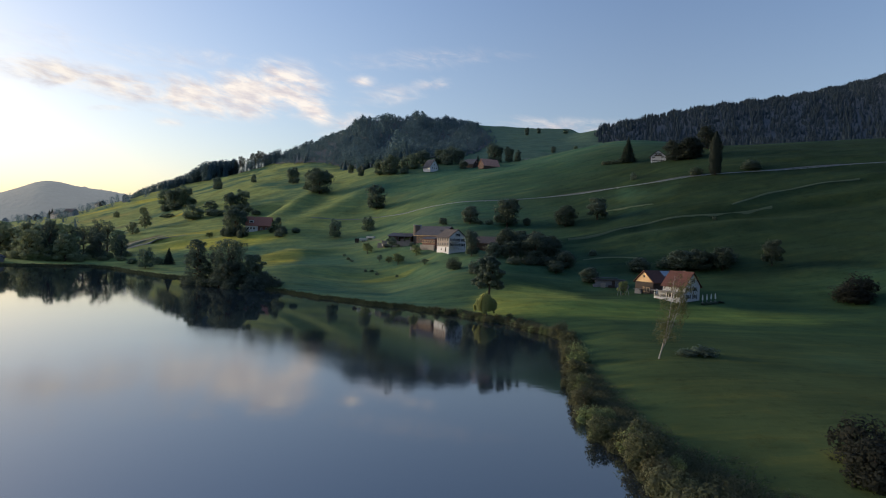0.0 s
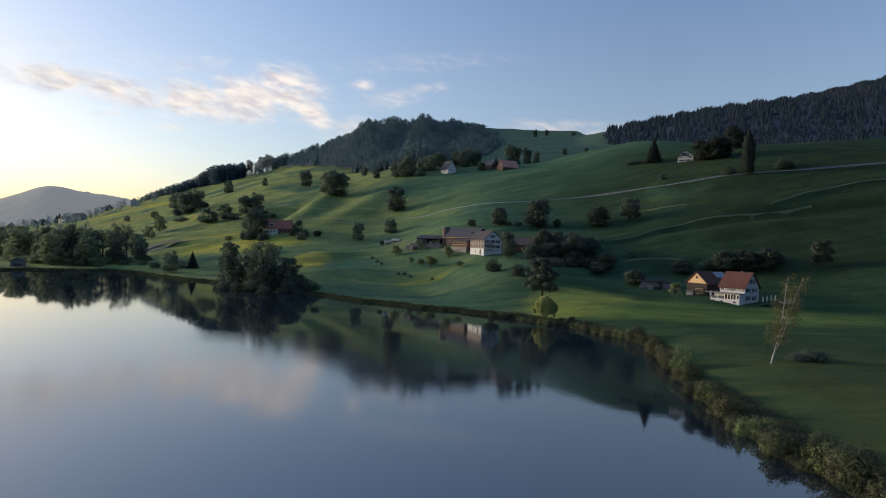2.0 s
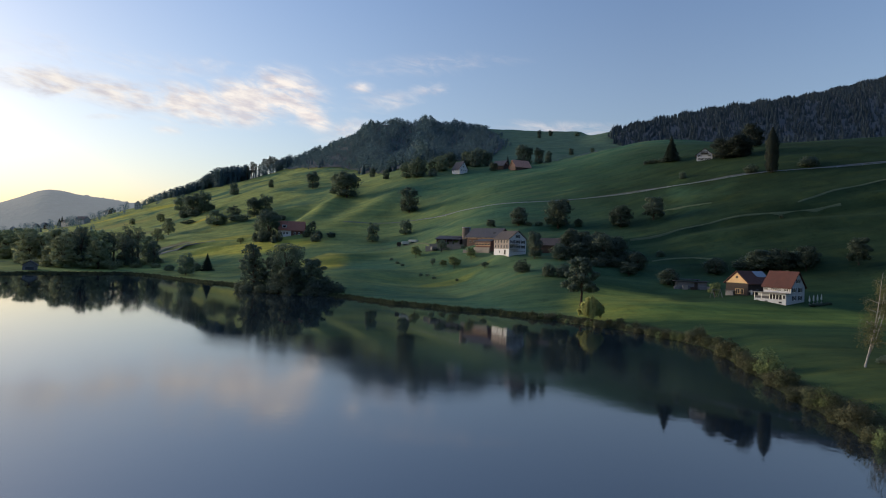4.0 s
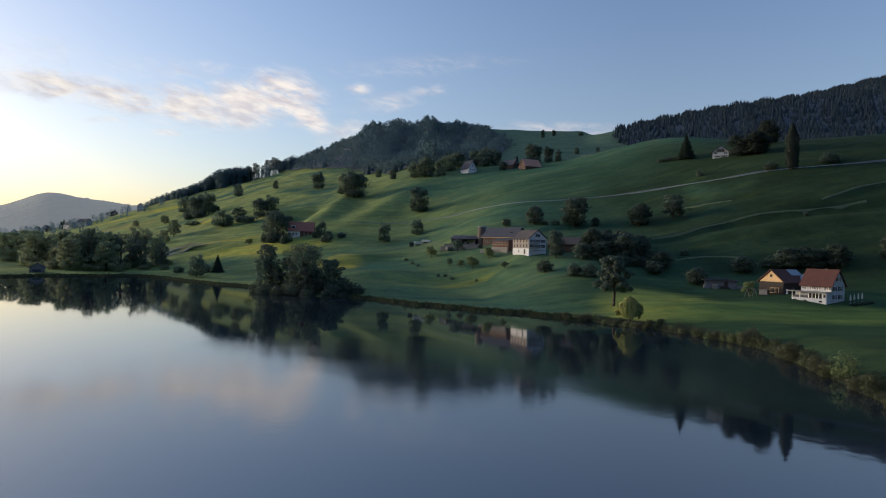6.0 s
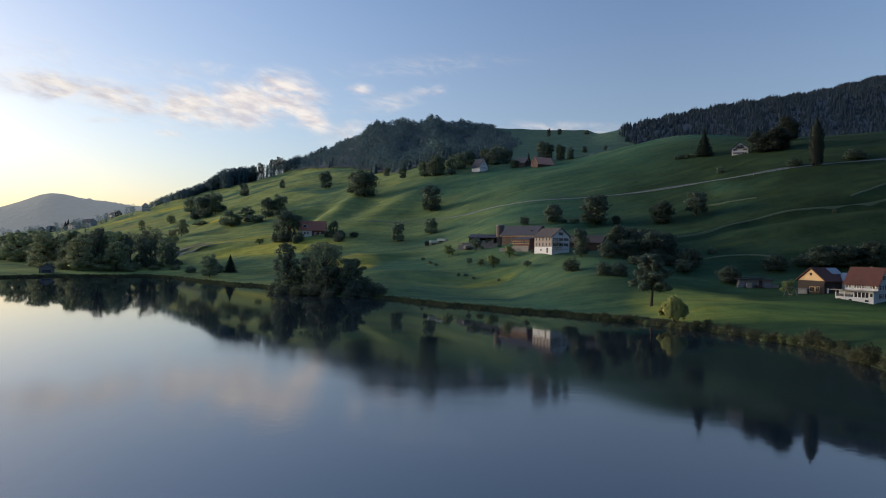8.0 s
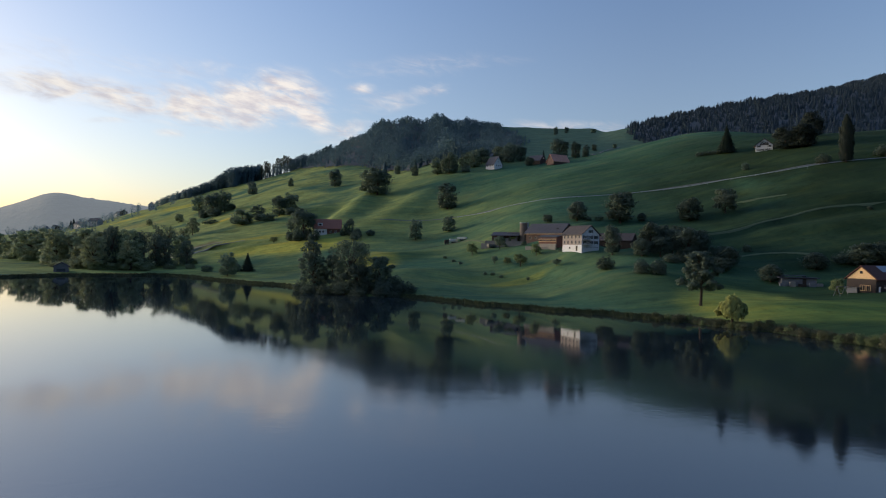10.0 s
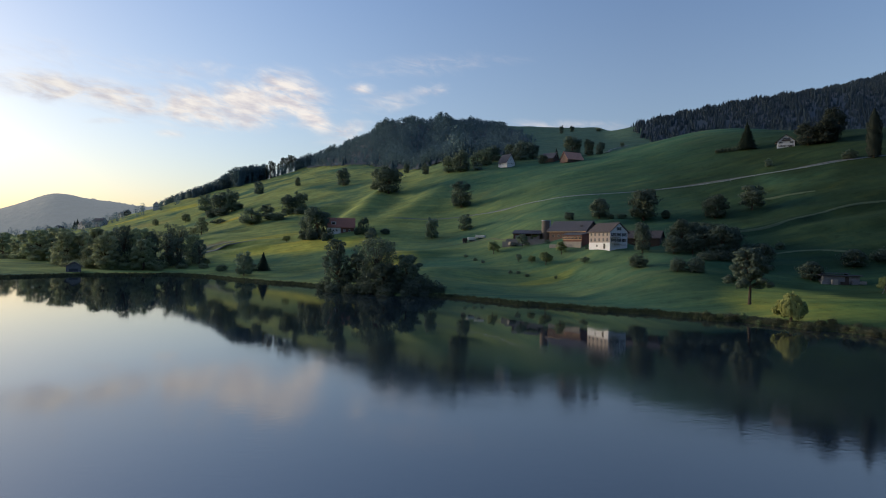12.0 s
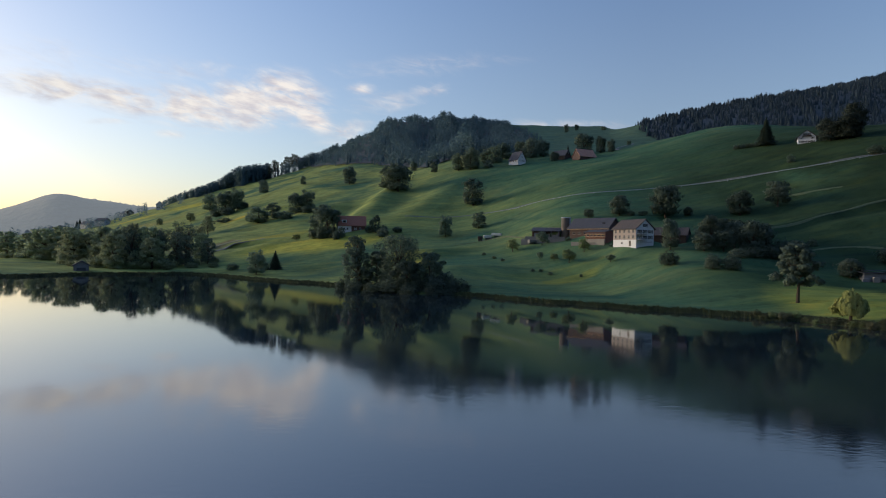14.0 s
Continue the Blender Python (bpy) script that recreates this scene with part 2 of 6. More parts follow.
def material(name, base, rough=0.8, scale=4.0, spread=0.25, second=None, bump=0.2, bump_scale=30.0, metal=0.0, sheer=0.0, shine=0.5, hay=None, growth_and_shade=(), sun_and_hay=(), streaks=None, stripes=None, detail=6.0, patch=0.0, patch_scale=0.02, patch_colour=None, per_object=0.0, per_island=0.0, grain=0.45):
    """A surface whose colour wanders between base and second at a coarse and a fine scale."""
    m = bpy.data.materials.new(name)
    m.use_nodes = True
    nt = m.node_tree
    N, L = nt.nodes.new, nt.links.new
    p = nt.nodes["Principled BSDF"]
    p.inputs["Roughness"].default_value, p.inputs["Metallic"].default_value = rough, metal
    p.inputs["Specular IOR Level"].default_value = shine
    where = N("ShaderNodeTexCoord")
    geo = N("ShaderNodeNewGeometry")
    second = second or tuple(c * (1 - spread) for c in base)

    def noise_of(s, d=detail, rough_=0.6):
        n = N("ShaderNodeTexNoise")
        n.inputs["Scale"].default_value, n.inputs["Detail"].default_value, n.inputs["Roughness"].default_value = s, d, rough_
        L(geo.outputs["Position"], n.inputs["Vector"])
        return n.outputs[0]

    def blend(fac, a, b, kind="MIX"):
        n = N("ShaderNodeMix")
        n.data_type, n.blend_type = "RGBA", kind
        for v, k in ((fac, "Factor"), (a, "A"), (b, "B")):
            if isinstance(v, tuple):
                n.inputs[k].default_value = (*v, 1)
            elif isinstance(v, (int, float)):
                n.inputs[k].default_value = v
            else:
                L(v, n.inputs[k])
        return n.outputs["Result"]

    def ramp(v, lo, hi):
        n = N("ShaderNodeMapRange")
        n.inputs[1].default_value, n.inputs[2].default_value = lo, hi
        L(v, n.inputs[0])
        return n.outputs[0]

    colour = blend(ramp(noise_of(scale), 0.32, 0.68), base, second)
    fine = ramp(noise_of(scale * 9), 0.3, 0.7)
    colour = blend(grain, colour, blend(fine, tuple(c * 0.72 for c in base), tuple(min(1, c * 1.22) for c in base)))
    if patch_colour:
        colour = blend(ramp(noise_of(patch_scale, 5), 0.45, 0.62), colour, blend(patch, base, patch_colour))
    if streaks:
        # long streaks of cut and withered grass
        run = N("ShaderNodeMapping")
        run.inputs["Rotation"].default_value, run.inputs["Scale"].default_value = (0, 0, 0.25), (0.22, 1.0, 0.3)
        L(geo.outputs["Position"], run.inputs["Vector"])
        n = N("ShaderNodeTexNoise")
        n.inputs["Scale"].default_value, n.inputs["Detail"].default_value, n.inputs["Roughness"].default_value = 0.075, 7, 0.62
        L(run.outputs[0], n.inputs["Vector"])
        both = N("ShaderNodeMath")
        both.operation = "MULTIPLY"
        L(ramp(n.outputs[0], 0.46, 0.68), both.inputs[0])
        L(ramp(noise_of(0.02, 3), 0.35, 0.6), both.inputs[1])
        colour = blend(both.outputs[0], colour, streaks)
        dark = ramp(n.outputs[0], 0.44, 0.3)
        colour = blend(dark, colour, tuple(c * 0.48 for c in base))
    for x0, x1, y0, y1, y2, y3, tone in growth_and_shade:
        # zones of other growth, shade and haze put into their colour, with ragged edges
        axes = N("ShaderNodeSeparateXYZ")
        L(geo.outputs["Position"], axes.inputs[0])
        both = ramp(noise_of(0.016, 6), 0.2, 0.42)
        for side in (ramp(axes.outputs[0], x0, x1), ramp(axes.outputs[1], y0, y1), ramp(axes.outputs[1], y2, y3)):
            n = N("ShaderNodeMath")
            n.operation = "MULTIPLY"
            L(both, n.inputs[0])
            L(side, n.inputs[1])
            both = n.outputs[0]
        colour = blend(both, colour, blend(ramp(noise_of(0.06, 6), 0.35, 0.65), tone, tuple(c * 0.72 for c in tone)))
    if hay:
        # mown hay towards the west; its yellow also stands in for brighter light
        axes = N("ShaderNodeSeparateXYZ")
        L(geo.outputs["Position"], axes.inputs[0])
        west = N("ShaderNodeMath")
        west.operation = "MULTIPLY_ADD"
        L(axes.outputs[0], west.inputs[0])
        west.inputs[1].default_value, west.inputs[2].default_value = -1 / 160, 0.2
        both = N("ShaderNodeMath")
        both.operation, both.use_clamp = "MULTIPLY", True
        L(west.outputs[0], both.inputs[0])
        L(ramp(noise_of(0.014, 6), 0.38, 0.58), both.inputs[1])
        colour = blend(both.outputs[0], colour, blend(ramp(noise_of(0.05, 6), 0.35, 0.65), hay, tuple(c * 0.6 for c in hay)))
    for cx, cy, rx, ry, turn, share, tone in sun_and_hay:
        # patches with frayed edges: sunlight painted as yellow, mown hay, bare earth
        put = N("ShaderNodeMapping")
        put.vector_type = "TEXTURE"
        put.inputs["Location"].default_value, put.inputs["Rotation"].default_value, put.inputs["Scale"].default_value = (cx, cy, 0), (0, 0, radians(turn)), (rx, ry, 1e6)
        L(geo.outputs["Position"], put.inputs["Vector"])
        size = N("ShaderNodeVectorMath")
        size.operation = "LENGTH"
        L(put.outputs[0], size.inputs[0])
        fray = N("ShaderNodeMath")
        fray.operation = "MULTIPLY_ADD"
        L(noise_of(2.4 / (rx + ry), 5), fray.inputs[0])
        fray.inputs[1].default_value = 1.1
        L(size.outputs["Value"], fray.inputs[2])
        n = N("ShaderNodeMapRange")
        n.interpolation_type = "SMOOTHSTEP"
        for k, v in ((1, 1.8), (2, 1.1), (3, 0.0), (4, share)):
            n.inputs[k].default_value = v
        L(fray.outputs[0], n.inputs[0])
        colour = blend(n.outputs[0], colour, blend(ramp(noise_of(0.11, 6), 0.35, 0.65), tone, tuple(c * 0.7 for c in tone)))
    if grain > 0.5:
        # tufts, worn spots and withered streaks over all growths
        colour = blend(ramp(noise_of(0.42, 5, 0.75), 0.52, 0.74), colour, (0.52, 0.56, 0.6), "MULTIPLY")
        colour = blend(ramp(noise_of(0.21, 6, 0.7), 0.54, 0.76), colour, (1.75, 1.4, 1.15), "MULTIPLY")
        wisp = N("ShaderNodeMapping")
        wisp.inputs["Rotation"].default_value, wisp.inputs["Scale"].default_value = (0, 0, -0.12), (0.16, 1.0, 0.4)
        L(geo.outputs["Position"], wisp.inputs["Vector"])
        n = N("ShaderNodeTexNoise")
        n.inputs["Scale"].default_value, n.inputs["Detail"].default_value, n.inputs["Roughness"].default_value = 0.22, 6, 0.65
        L(wisp.outputs[0], n.inputs["Vector"])
        colour = blend(ramp(n.outputs[0], 0.5, 0.72), colour, (1.6, 1.3, 1.05), "MULTIPLY")
        colour = blend(ramp(n.outputs[0], 0.46, 0.28), colour, (0.62, 0.7, 0.75), "MULTIPLY")
    if stripes:
        w = N("ShaderNodeTexWave")
        w.bands_direction = stripes[0]
        w.inputs["Scale"].default_value, w.inputs["Distortion"].default_value = stripes[1], stripes[2]
        L(where.outputs["Object"], w.inputs["Vector"])
        colour = blend(ramp(w.outputs[0], 0.0, 0.35), tuple(c * 0.6 for c in base), colour)
    if per_object:
        info = N("ShaderNodeObjectInfo")
        hsv = N("ShaderNodeHueSaturation")
        L(colour, hsv.inputs["Color"])
        for k, lo, hi in (("Value", 1 - per_object, 1 + per_object), ("Hue", 0.5 - per_object * 0.08, 0.5 + per_object * 0.05)):
            n = N("ShaderNodeMapRange")
            n.inputs[3].default_value, n.inputs[4].default_value = lo, hi
            L(info.outputs["Random"], n.inputs[0])
            L(n.outputs[0], hsv.inputs[k])
        colour = hsv.outputs[0]
    if per_island:
        hsv = N("ShaderNodeHueSaturation")
        L(colour, hsv.inputs["Color"])
        for k, lo, hi in (("Value", 1 - per_island, 1 + per_island), ("Hue", 0.5 - per_island * 0.06, 0.5 + per_island * 0.04)):
            n = N("ShaderNodeMapRange")
            n.inputs[3].default_value, n.inputs[4].default_value = lo, hi
            L(geo.outputs["Random Per Island"], n.inputs[0])
            L(n.outputs[0], hsv.inputs[k])
        colour = hsv.outputs[0]
    L(colour, p.inputs["Base Color"])
    if bump:
        b = N("ShaderNodeBump")
        b.inputs["Strength"].default_value, b.inputs["Distance"].default_value = bump, 1.0 / bump_scale * 3
        L(noise_of(bump_scale), b.inputs["Height"])
        L(b.outputs[0], p.inputs["Normal"])
    if sheer:
        t, mix = N("ShaderNodeBsdfTranslucent"), N("ShaderNodeMixShader")
        L(colour, t.inputs[0])
        mix.inputs[0].default_value = sheer
        L(p.outputs[0], mix.inputs[1])
        L(t.outputs[0], mix.inputs[2])
        L(mix.outputs[0], nt.nodes["Material Output"].inputs[0])
    return m


def leaves(name, base, second):
    return material(name, base, 0.65, 0.7, second=second, bump=0, sheer=0.48, shine=0.06, per_object=0.2, per_island=0.08)


def window_glass():
    m = bpy.data.materials.new("window_glass")
    m.use_nodes = True
    p = m.node_tree.nodes["Principled BSDF"]
    p.inputs["Base Color"].default_value = (0.012, 0.015, 0.02, 1)
    p.inputs["Roughness"].default_value = 0.3
    p.inputs["Specular IOR Level"].default_value = 0.12
    return m


def lake_water():
    m = bpy.data.materials.new("lake_water")
    m.use_nodes = True
    nt = m.node_tree
    N, L = nt.nodes.new, nt.links.new
    p = nt.nodes["Principled BSDF"]
    p.inputs["Base Color"].default_value = (0.011, 0.02, 0.029, 1)
    p.inputs["IOR"].default_value = 2.6
    geo = N("ShaderNodeNewGeometry")

    def noise(scale, detail, stretch=None):
        n = N("ShaderNodeTexNoise")
        n.inputs["Scale"].default_value, n.inputs["Detail"].default_value = scale, detail
        if stretch:
            run = N("ShaderNodeMapping")
            run.inputs["Scale"].default_value = stretch
            L(geo.outputs["Position"], run.inputs["Vector"])
            L(run.outputs[0], n.inputs["Vector"])
        else:
            L(geo.outputs["Position"], n.inputs["Vector"])
        return n.outputs[0]

    def ramp(v, a, b, c, d, soft=False):
        n = N("ShaderNodeMapRange")
        n.interpolation_type = "SMOOTHSTEP" if soft else "LINEAR"
        for k, x in zip((1, 2, 3, 4), (a, b, c, d)):
            n.inputs[k].default_value = x
        L(v, n.inputs[0])
        return n.outputs[0]

    def calc(op, a, b):
        n = N("ShaderNodeMath")
        n.operation = op
        for i, v in enumerate((a, b)):
            if isinstance(v, (int, float)):
                n.inputs[i].default_value = v
            else:
                L(v, n.inputs[i])
        return n.outputs[0]

    broad = noise(0.012, 4)
    # a light breeze ruffles a band across the middle of the lake; its edges are ragged
    axes = N("ShaderNodeSeparateXYZ")
    L(geo.outputs["Position"], axes.inputs[0])
    fray = ramp(noise(0.035, 5, stretch=(0.5, 1, 1)), 0.3, 0.7, -16.0, 16.0)
    y = calc("ADD", axes.outputs[1], fray)
    x = calc("ADD", axes.outputs[0], fray)
    side = calc("SUBTRACT", calc("SUBTRACT", calc("MULTIPLY", y, 1.6), 143.0), x)
    breeze = calc("MULTIPLY", calc("MULTIPLY", ramp(side, -14, 14, 0, 1, True), ramp(y, 150, 116, 0, 1, True)), ramp(x, -120, -70, 0, 1, True))
    breeze = calc("MULTIPLY", breeze, ramp(noise(0.09, 4, stretch=(0.4, 1, 1)), 0.32, 0.62, 0.45, 1.0))
    L(calc("ADD", ramp(broad, 0.4, 0.68, 0.03, 0.055), calc("MULTIPLY", breeze, 0.045)), p.inputs["Roughness"])
    swell = N("ShaderNodeBump")
    swell.inputs["Distance"].default_value = 0.05
    L(ramp(broad, 0.42, 0.66, 0.05, 0.14), swell.inputs["Strength"])
    L(noise(0.6, 3), swell.inputs["Height"])
    ripple = N("ShaderNodeBump")
    ripple.inputs["Distance"].default_value = 0.06
    L(calc("MULTIPLY", breeze, 0.12), ripple.inputs["Strength"])
    L(noise(1.6, 3, stretch=(0.7, 1.3, 1)), ripple.inputs["Height"])
    L(swell.outputs[0], ripple.inputs["Normal"])
    L(ripple.outputs[0], p.inputs["Normal"])
    return m


# yellow patches paint sunlit slopes; a few are real hay or bare earth
SUN_AND_HAY = [
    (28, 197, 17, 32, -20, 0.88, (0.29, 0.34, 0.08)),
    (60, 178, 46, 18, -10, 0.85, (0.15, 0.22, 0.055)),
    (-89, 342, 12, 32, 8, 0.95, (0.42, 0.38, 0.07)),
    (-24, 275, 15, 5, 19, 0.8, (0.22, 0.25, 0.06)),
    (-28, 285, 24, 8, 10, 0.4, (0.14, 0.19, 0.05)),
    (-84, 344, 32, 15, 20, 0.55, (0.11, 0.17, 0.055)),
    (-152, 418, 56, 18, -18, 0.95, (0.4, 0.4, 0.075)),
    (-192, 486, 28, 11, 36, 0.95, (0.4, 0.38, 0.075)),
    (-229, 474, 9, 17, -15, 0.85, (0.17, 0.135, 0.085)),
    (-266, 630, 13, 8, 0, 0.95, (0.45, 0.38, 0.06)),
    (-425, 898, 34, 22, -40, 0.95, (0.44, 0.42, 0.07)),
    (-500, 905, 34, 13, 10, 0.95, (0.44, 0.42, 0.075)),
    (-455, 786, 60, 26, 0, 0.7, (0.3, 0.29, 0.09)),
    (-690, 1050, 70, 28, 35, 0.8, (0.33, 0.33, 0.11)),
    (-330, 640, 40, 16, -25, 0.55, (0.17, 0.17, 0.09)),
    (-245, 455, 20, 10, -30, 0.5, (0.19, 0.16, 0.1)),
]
# dark eastern zones hold shade in the colour, the far pale one haze
GRASS = material("meadow_grass", (0.051, 0.134, 0.08), 0.95, 0.05, second=(0.035, 0.093, 0.062), bump=0.1, bump_scale=0.9, patch=0.75, patch_scale=0.011, patch_colour=(0.062, 0.127, 0.066), detail=8, shine=0.04, hay=(0.25, 0.31, 0.1), streaks=(0.11, 0.15, 0.075), growth_and_shade=((5, 75, 226, 265, 520, 400, (0.03, 0.061, 0.032)), (10, 50, 560, 720, 5000, 4000, (0.11, 0.18, 0.115)), (-10, 25, 262, 230, 520, 400, (0.041, 0.084, 0.036)), (10, 40, 150, 85, 520, 400, (0.074, 0.102, 0.038)), (92, 118, 215, 240, 520, 400, (0.03, 0.056, 0.027))), sun_and_hay=SUN_AND_HAY, grain=0.6)
WATER = lake_water()
GLASS = window_glass()
BARK = material("bark", (0.07, 0.05, 0.035), 0.9, 1.5, bump=0.6, bump_scale=6)
BIRCH_BARK = material("birch_bark", (0.36, 0.34, 0.31), 0.8, 2.0, second=(0.25, 0.22, 0.19), bump=0.3, bump_scale=8)
LEAF = leaves("leaf_green", (0.148, 0.205, 0.145), (0.118, 0.168, 0.118))
# leaf colour lightened to stand in for haze over the far shore
LEAF_HAZE_PALE = leaves("leaf_haze_pale", (0.32, 0.39, 0.235), (0.26, 0.32, 0.19))
LEAF_BROWN = leaves("leaf_brown", (0.036, 0.041, 0.034), (0.029, 0.033, 0.027))
LEAF_BROWN_GREEN = leaves("leaf_brown_green", (0.1, 0.115, 0.066), (0.075, 0.088, 0.05))
# second far-shore green, likewise paled by haze in the colour
LEAF_HAZE = leaves("leaf_haze_green", (0.3, 0.36, 0.215), (0.245, 0.295, 0.175))
LEAF_DARK = leaves("leaf_dark", (0.118, 0.165, 0.13), (0.096, 0.136, 0.106))
LEAF_LIGHT = leaves("leaf_light", (0.185, 0.235, 0.11), (0.13, 0.175, 0.08))
LEAF_OLIVE = leaves("leaf_olive", (0.128, 0.14, 0.086), (0.095, 0.106, 0.064))
LEAF_BIRCH = leaves("leaf_birch", (0.175, 0.19, 0.085), (0.13, 0.145, 0.065))
LEAF_WILLOW = leaves("leaf_willow", (0.29, 0.31, 0.11), (0.22, 0.24, 0.085))
NEEDLE = leaves("needle_dark", (0.04, 0.058, 0.044), (0.03, 0.044, 0.033))
# distance haze is mixed as blue into the two far-wood leaf colours
HAZY_WOODLAND = leaves("hazy_woodland_leaf", (0.108, 0.172, 0.2), (0.09, 0.146, 0.17))
HAZY_SPRUCE = leaves("hazy_spruce_needle", (0.058, 0.084, 0.1), (0.052, 0.076, 0.09))
LEAF_BLACK = leaves("leaf_blackish", (0.046, 0.06, 0.05), (0.036, 0.047, 0.039))
LEAF_DEEP = leaves("leaf_deep", (0.1, 0.135, 0.104), (0.08, 0.11, 0.084))
PLANK_GREY = material("grey_boards", (0.17, 0.18, 0.2), 0.85, 0.9, second=(0.11, 0.118, 0.13), bump=0.3, stripes=("X", 3.0, 0.6))
REED = leaves("reed", (0.075, 0.1, 0.055), (0.05, 0.07, 0.04))
PLASTER = material("white_plaster", (0.6, 0.61, 0.63), 0.85, 0.6, second=(0.5, 0.51, 0.53), bump=0.15, bump_scale=20)
# country house plaster, its bluish shade put into the colour
SHADED_PLASTER = material("shaded_plaster", (0.45, 0.47, 0.5), 0.88, 0.6, second=(0.37, 0.385, 0.41), bump=0.15, bump_scale=20)
CREAM = material("cream_shingle", (0.29, 0.25, 0.235), 0.85, 0.8, second=(0.24, 0.205, 0.19), bump=0.2, stripes=("Z", 2.2, 0.4))
TILE_RED = material("red_roof_tile", (0.115, 0.042, 0.031), 0.9, 0.8, second=(0.058, 0.028, 0.023), bump=0.4, bump_scale=9, stripes=("Z", 3.0, 0.6))
TILE_BROWN = material("brown_roof_tile", (0.072, 0.06, 0.058), 0.85, 0.8, second=(0.05, 0.043, 0.043), bump=0.4, bump_scale=9, stripes=("Z", 3.0, 0.6))
SLATE = material("dark_roof", (0.062, 0.068, 0.088), 0.92, 0.6, second=(0.05, 0.054, 0.068), bump=0.3, bump_scale=9, stripes=("Z", 3.0, 0.4))
TILE_SALMON = material("salmon_roof_tile", (0.55, 0.27, 0.19), 0.85, 0.8, second=(0.42, 0.19, 0.14), bump=0.4, bump_scale=9, stripes=("Z", 3.0, 0.6))
TILE_BRIGHT = material("orange_roof_tile", (0.38, 0.15, 0.1), 0.85, 0.8, second=(0.27, 0.105, 0.075), bump=0.4, bump_scale=9, stripes=("Z", 3.0, 0.6))
PLANK_RED = material("red_brown_boards", (0.14, 0.06, 0.046), 0.85, 0.9, second=(0.09, 0.044, 0.036), bump=0.3, stripes=("X", 3.0, 0.6))
PLANK_BROWN = material("brown_boards", (0.095, 0.056, 0.046), 0.85, 0.9, second=(0.065, 0.042, 0.036), bump=0.3, stripes=("X", 3.0, 0.6))
PLANK_DARK = material("dark_boards", (0.042, 0.03, 0.025), 0.85, 0.9, second=(0.028, 0.021, 0.018), bump=0.3, stripes=("X", 3.0, 0.6))
PLANK_WARM = material("honey_boards", (0.7, 0.47, 0.24), 0.8, 0.9, second=(0.58, 0.37, 0.17), bump=0.3, stripes=("X", 3.0, 0.6))
CONCRETE = material("concrete", (0.24, 0.225, 0.2), 0.9, 0.7, second=(0.17, 0.155, 0.14), bump=0.2)
PAINT_WHITE = material("white_paint", (0.78, 0.78, 0.76), 0.6, 1.0, spread=0.1, bump=0.1)
CANVAS = material("white_canvas", (0.55, 0.55, 0.51), 0.8, 1.0, spread=0.15, bump=0.2)
SHUTTER = material("dark_shutter", (0.03, 0.035, 0.05), 0.6, 1.0, bump=0.1)
STEEL = material("galvanised_steel", (0.3, 0.345, 0.4), 0.6, 1.0, bump=0.1, metal=0.15)
ASPHALT = material("asphalt", (0.1, 0.112, 0.122), 0.9, 0.3, spread=0.2, bump=0.2)
ROUGH = leaves("rough_herbage", (0.125, 0.145, 0.09), (0.09, 0.108, 0.066))
BARE = material("bare_earth", (0.13, 0.135, 0.075), 0.95, 0.1, second=(0.09, 0.12, 0.055), bump=0.3)
# litter blued like the far woods, haze put into its colour
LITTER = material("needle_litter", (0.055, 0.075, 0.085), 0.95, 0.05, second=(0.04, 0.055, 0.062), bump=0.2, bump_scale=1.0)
PALE_GRASS = material("pale_grass_strip", (0.1, 0.13, 0.068), 0.95, 0.12, second=(0.055, 0.085, 0.046), bump=0.3)
WORN = material("worn_track", (0.1, 0.11, 0.06), 0.95, 0.5, second=(0.07, 0.09, 0.045), bump=0.3)
SILO = material("brown_concrete", (0.15, 0.125, 0.105), 0.9, 0.7, second=(0.1, 0.085, 0.075), bump=0.2)
VILLAGE_WALL = material("grey_plaster", (0.4, 0.4, 0.41), 0.9, 0.7, second=(0.31, 0.31, 0.32), bump=0.1)
GRAVEL = material("gravel_track", (0.19, 0.19, 0.17), 0.95, 0.5, second=(0.13, 0.13, 0.11), bump=0.4)
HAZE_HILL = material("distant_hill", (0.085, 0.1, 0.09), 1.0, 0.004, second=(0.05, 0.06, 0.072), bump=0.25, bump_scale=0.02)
# haze over the far hill is put in as emission
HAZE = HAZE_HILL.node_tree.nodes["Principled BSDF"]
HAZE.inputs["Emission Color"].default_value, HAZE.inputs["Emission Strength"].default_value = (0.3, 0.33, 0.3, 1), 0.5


def mesh_from(name, verts, faces, mat, smooth_=False, normals=None):
    me = bpy.data.meshes.new(name)
    me.from_pydata([tuple(v) for v in np.asarray(verts).tolist()], [], [tuple(f) for f in (faces.tolist() if isinstance(faces, np.ndarray) else faces)])
    me.materials.append(mat)
    if smooth_:
        me.polygons.foreach_set("use_smooth", [True] * len(me.polygons))
    me.update()
    if normals is not None:
        me.attributes.new("custom_normal", "FLOAT_VECTOR", "POINT").data.foreach_set("vector", np.ascontiguousarray(normals, dtype=np.float32).ravel())
    return me


def part(name, bm, mat, parent=None, label="", smooth_=False):
    """Links a bmesh (or a ready mesh) as one object under a thing or part."""
    if isinstance(bm, bmesh.types.BMesh):
        me = bpy.data.meshes.new(name)
        bm.to_mesh(me)
        bm.free()
        me.materials.append(mat)
        if smooth_:
            me.polygons.foreach_set("use_smooth", [True] * len(me.polygons))
    else:
        me = bm
    ob = new(name, me)
    if parent:
        ob.parent = parent
    return tagged(ob, label)


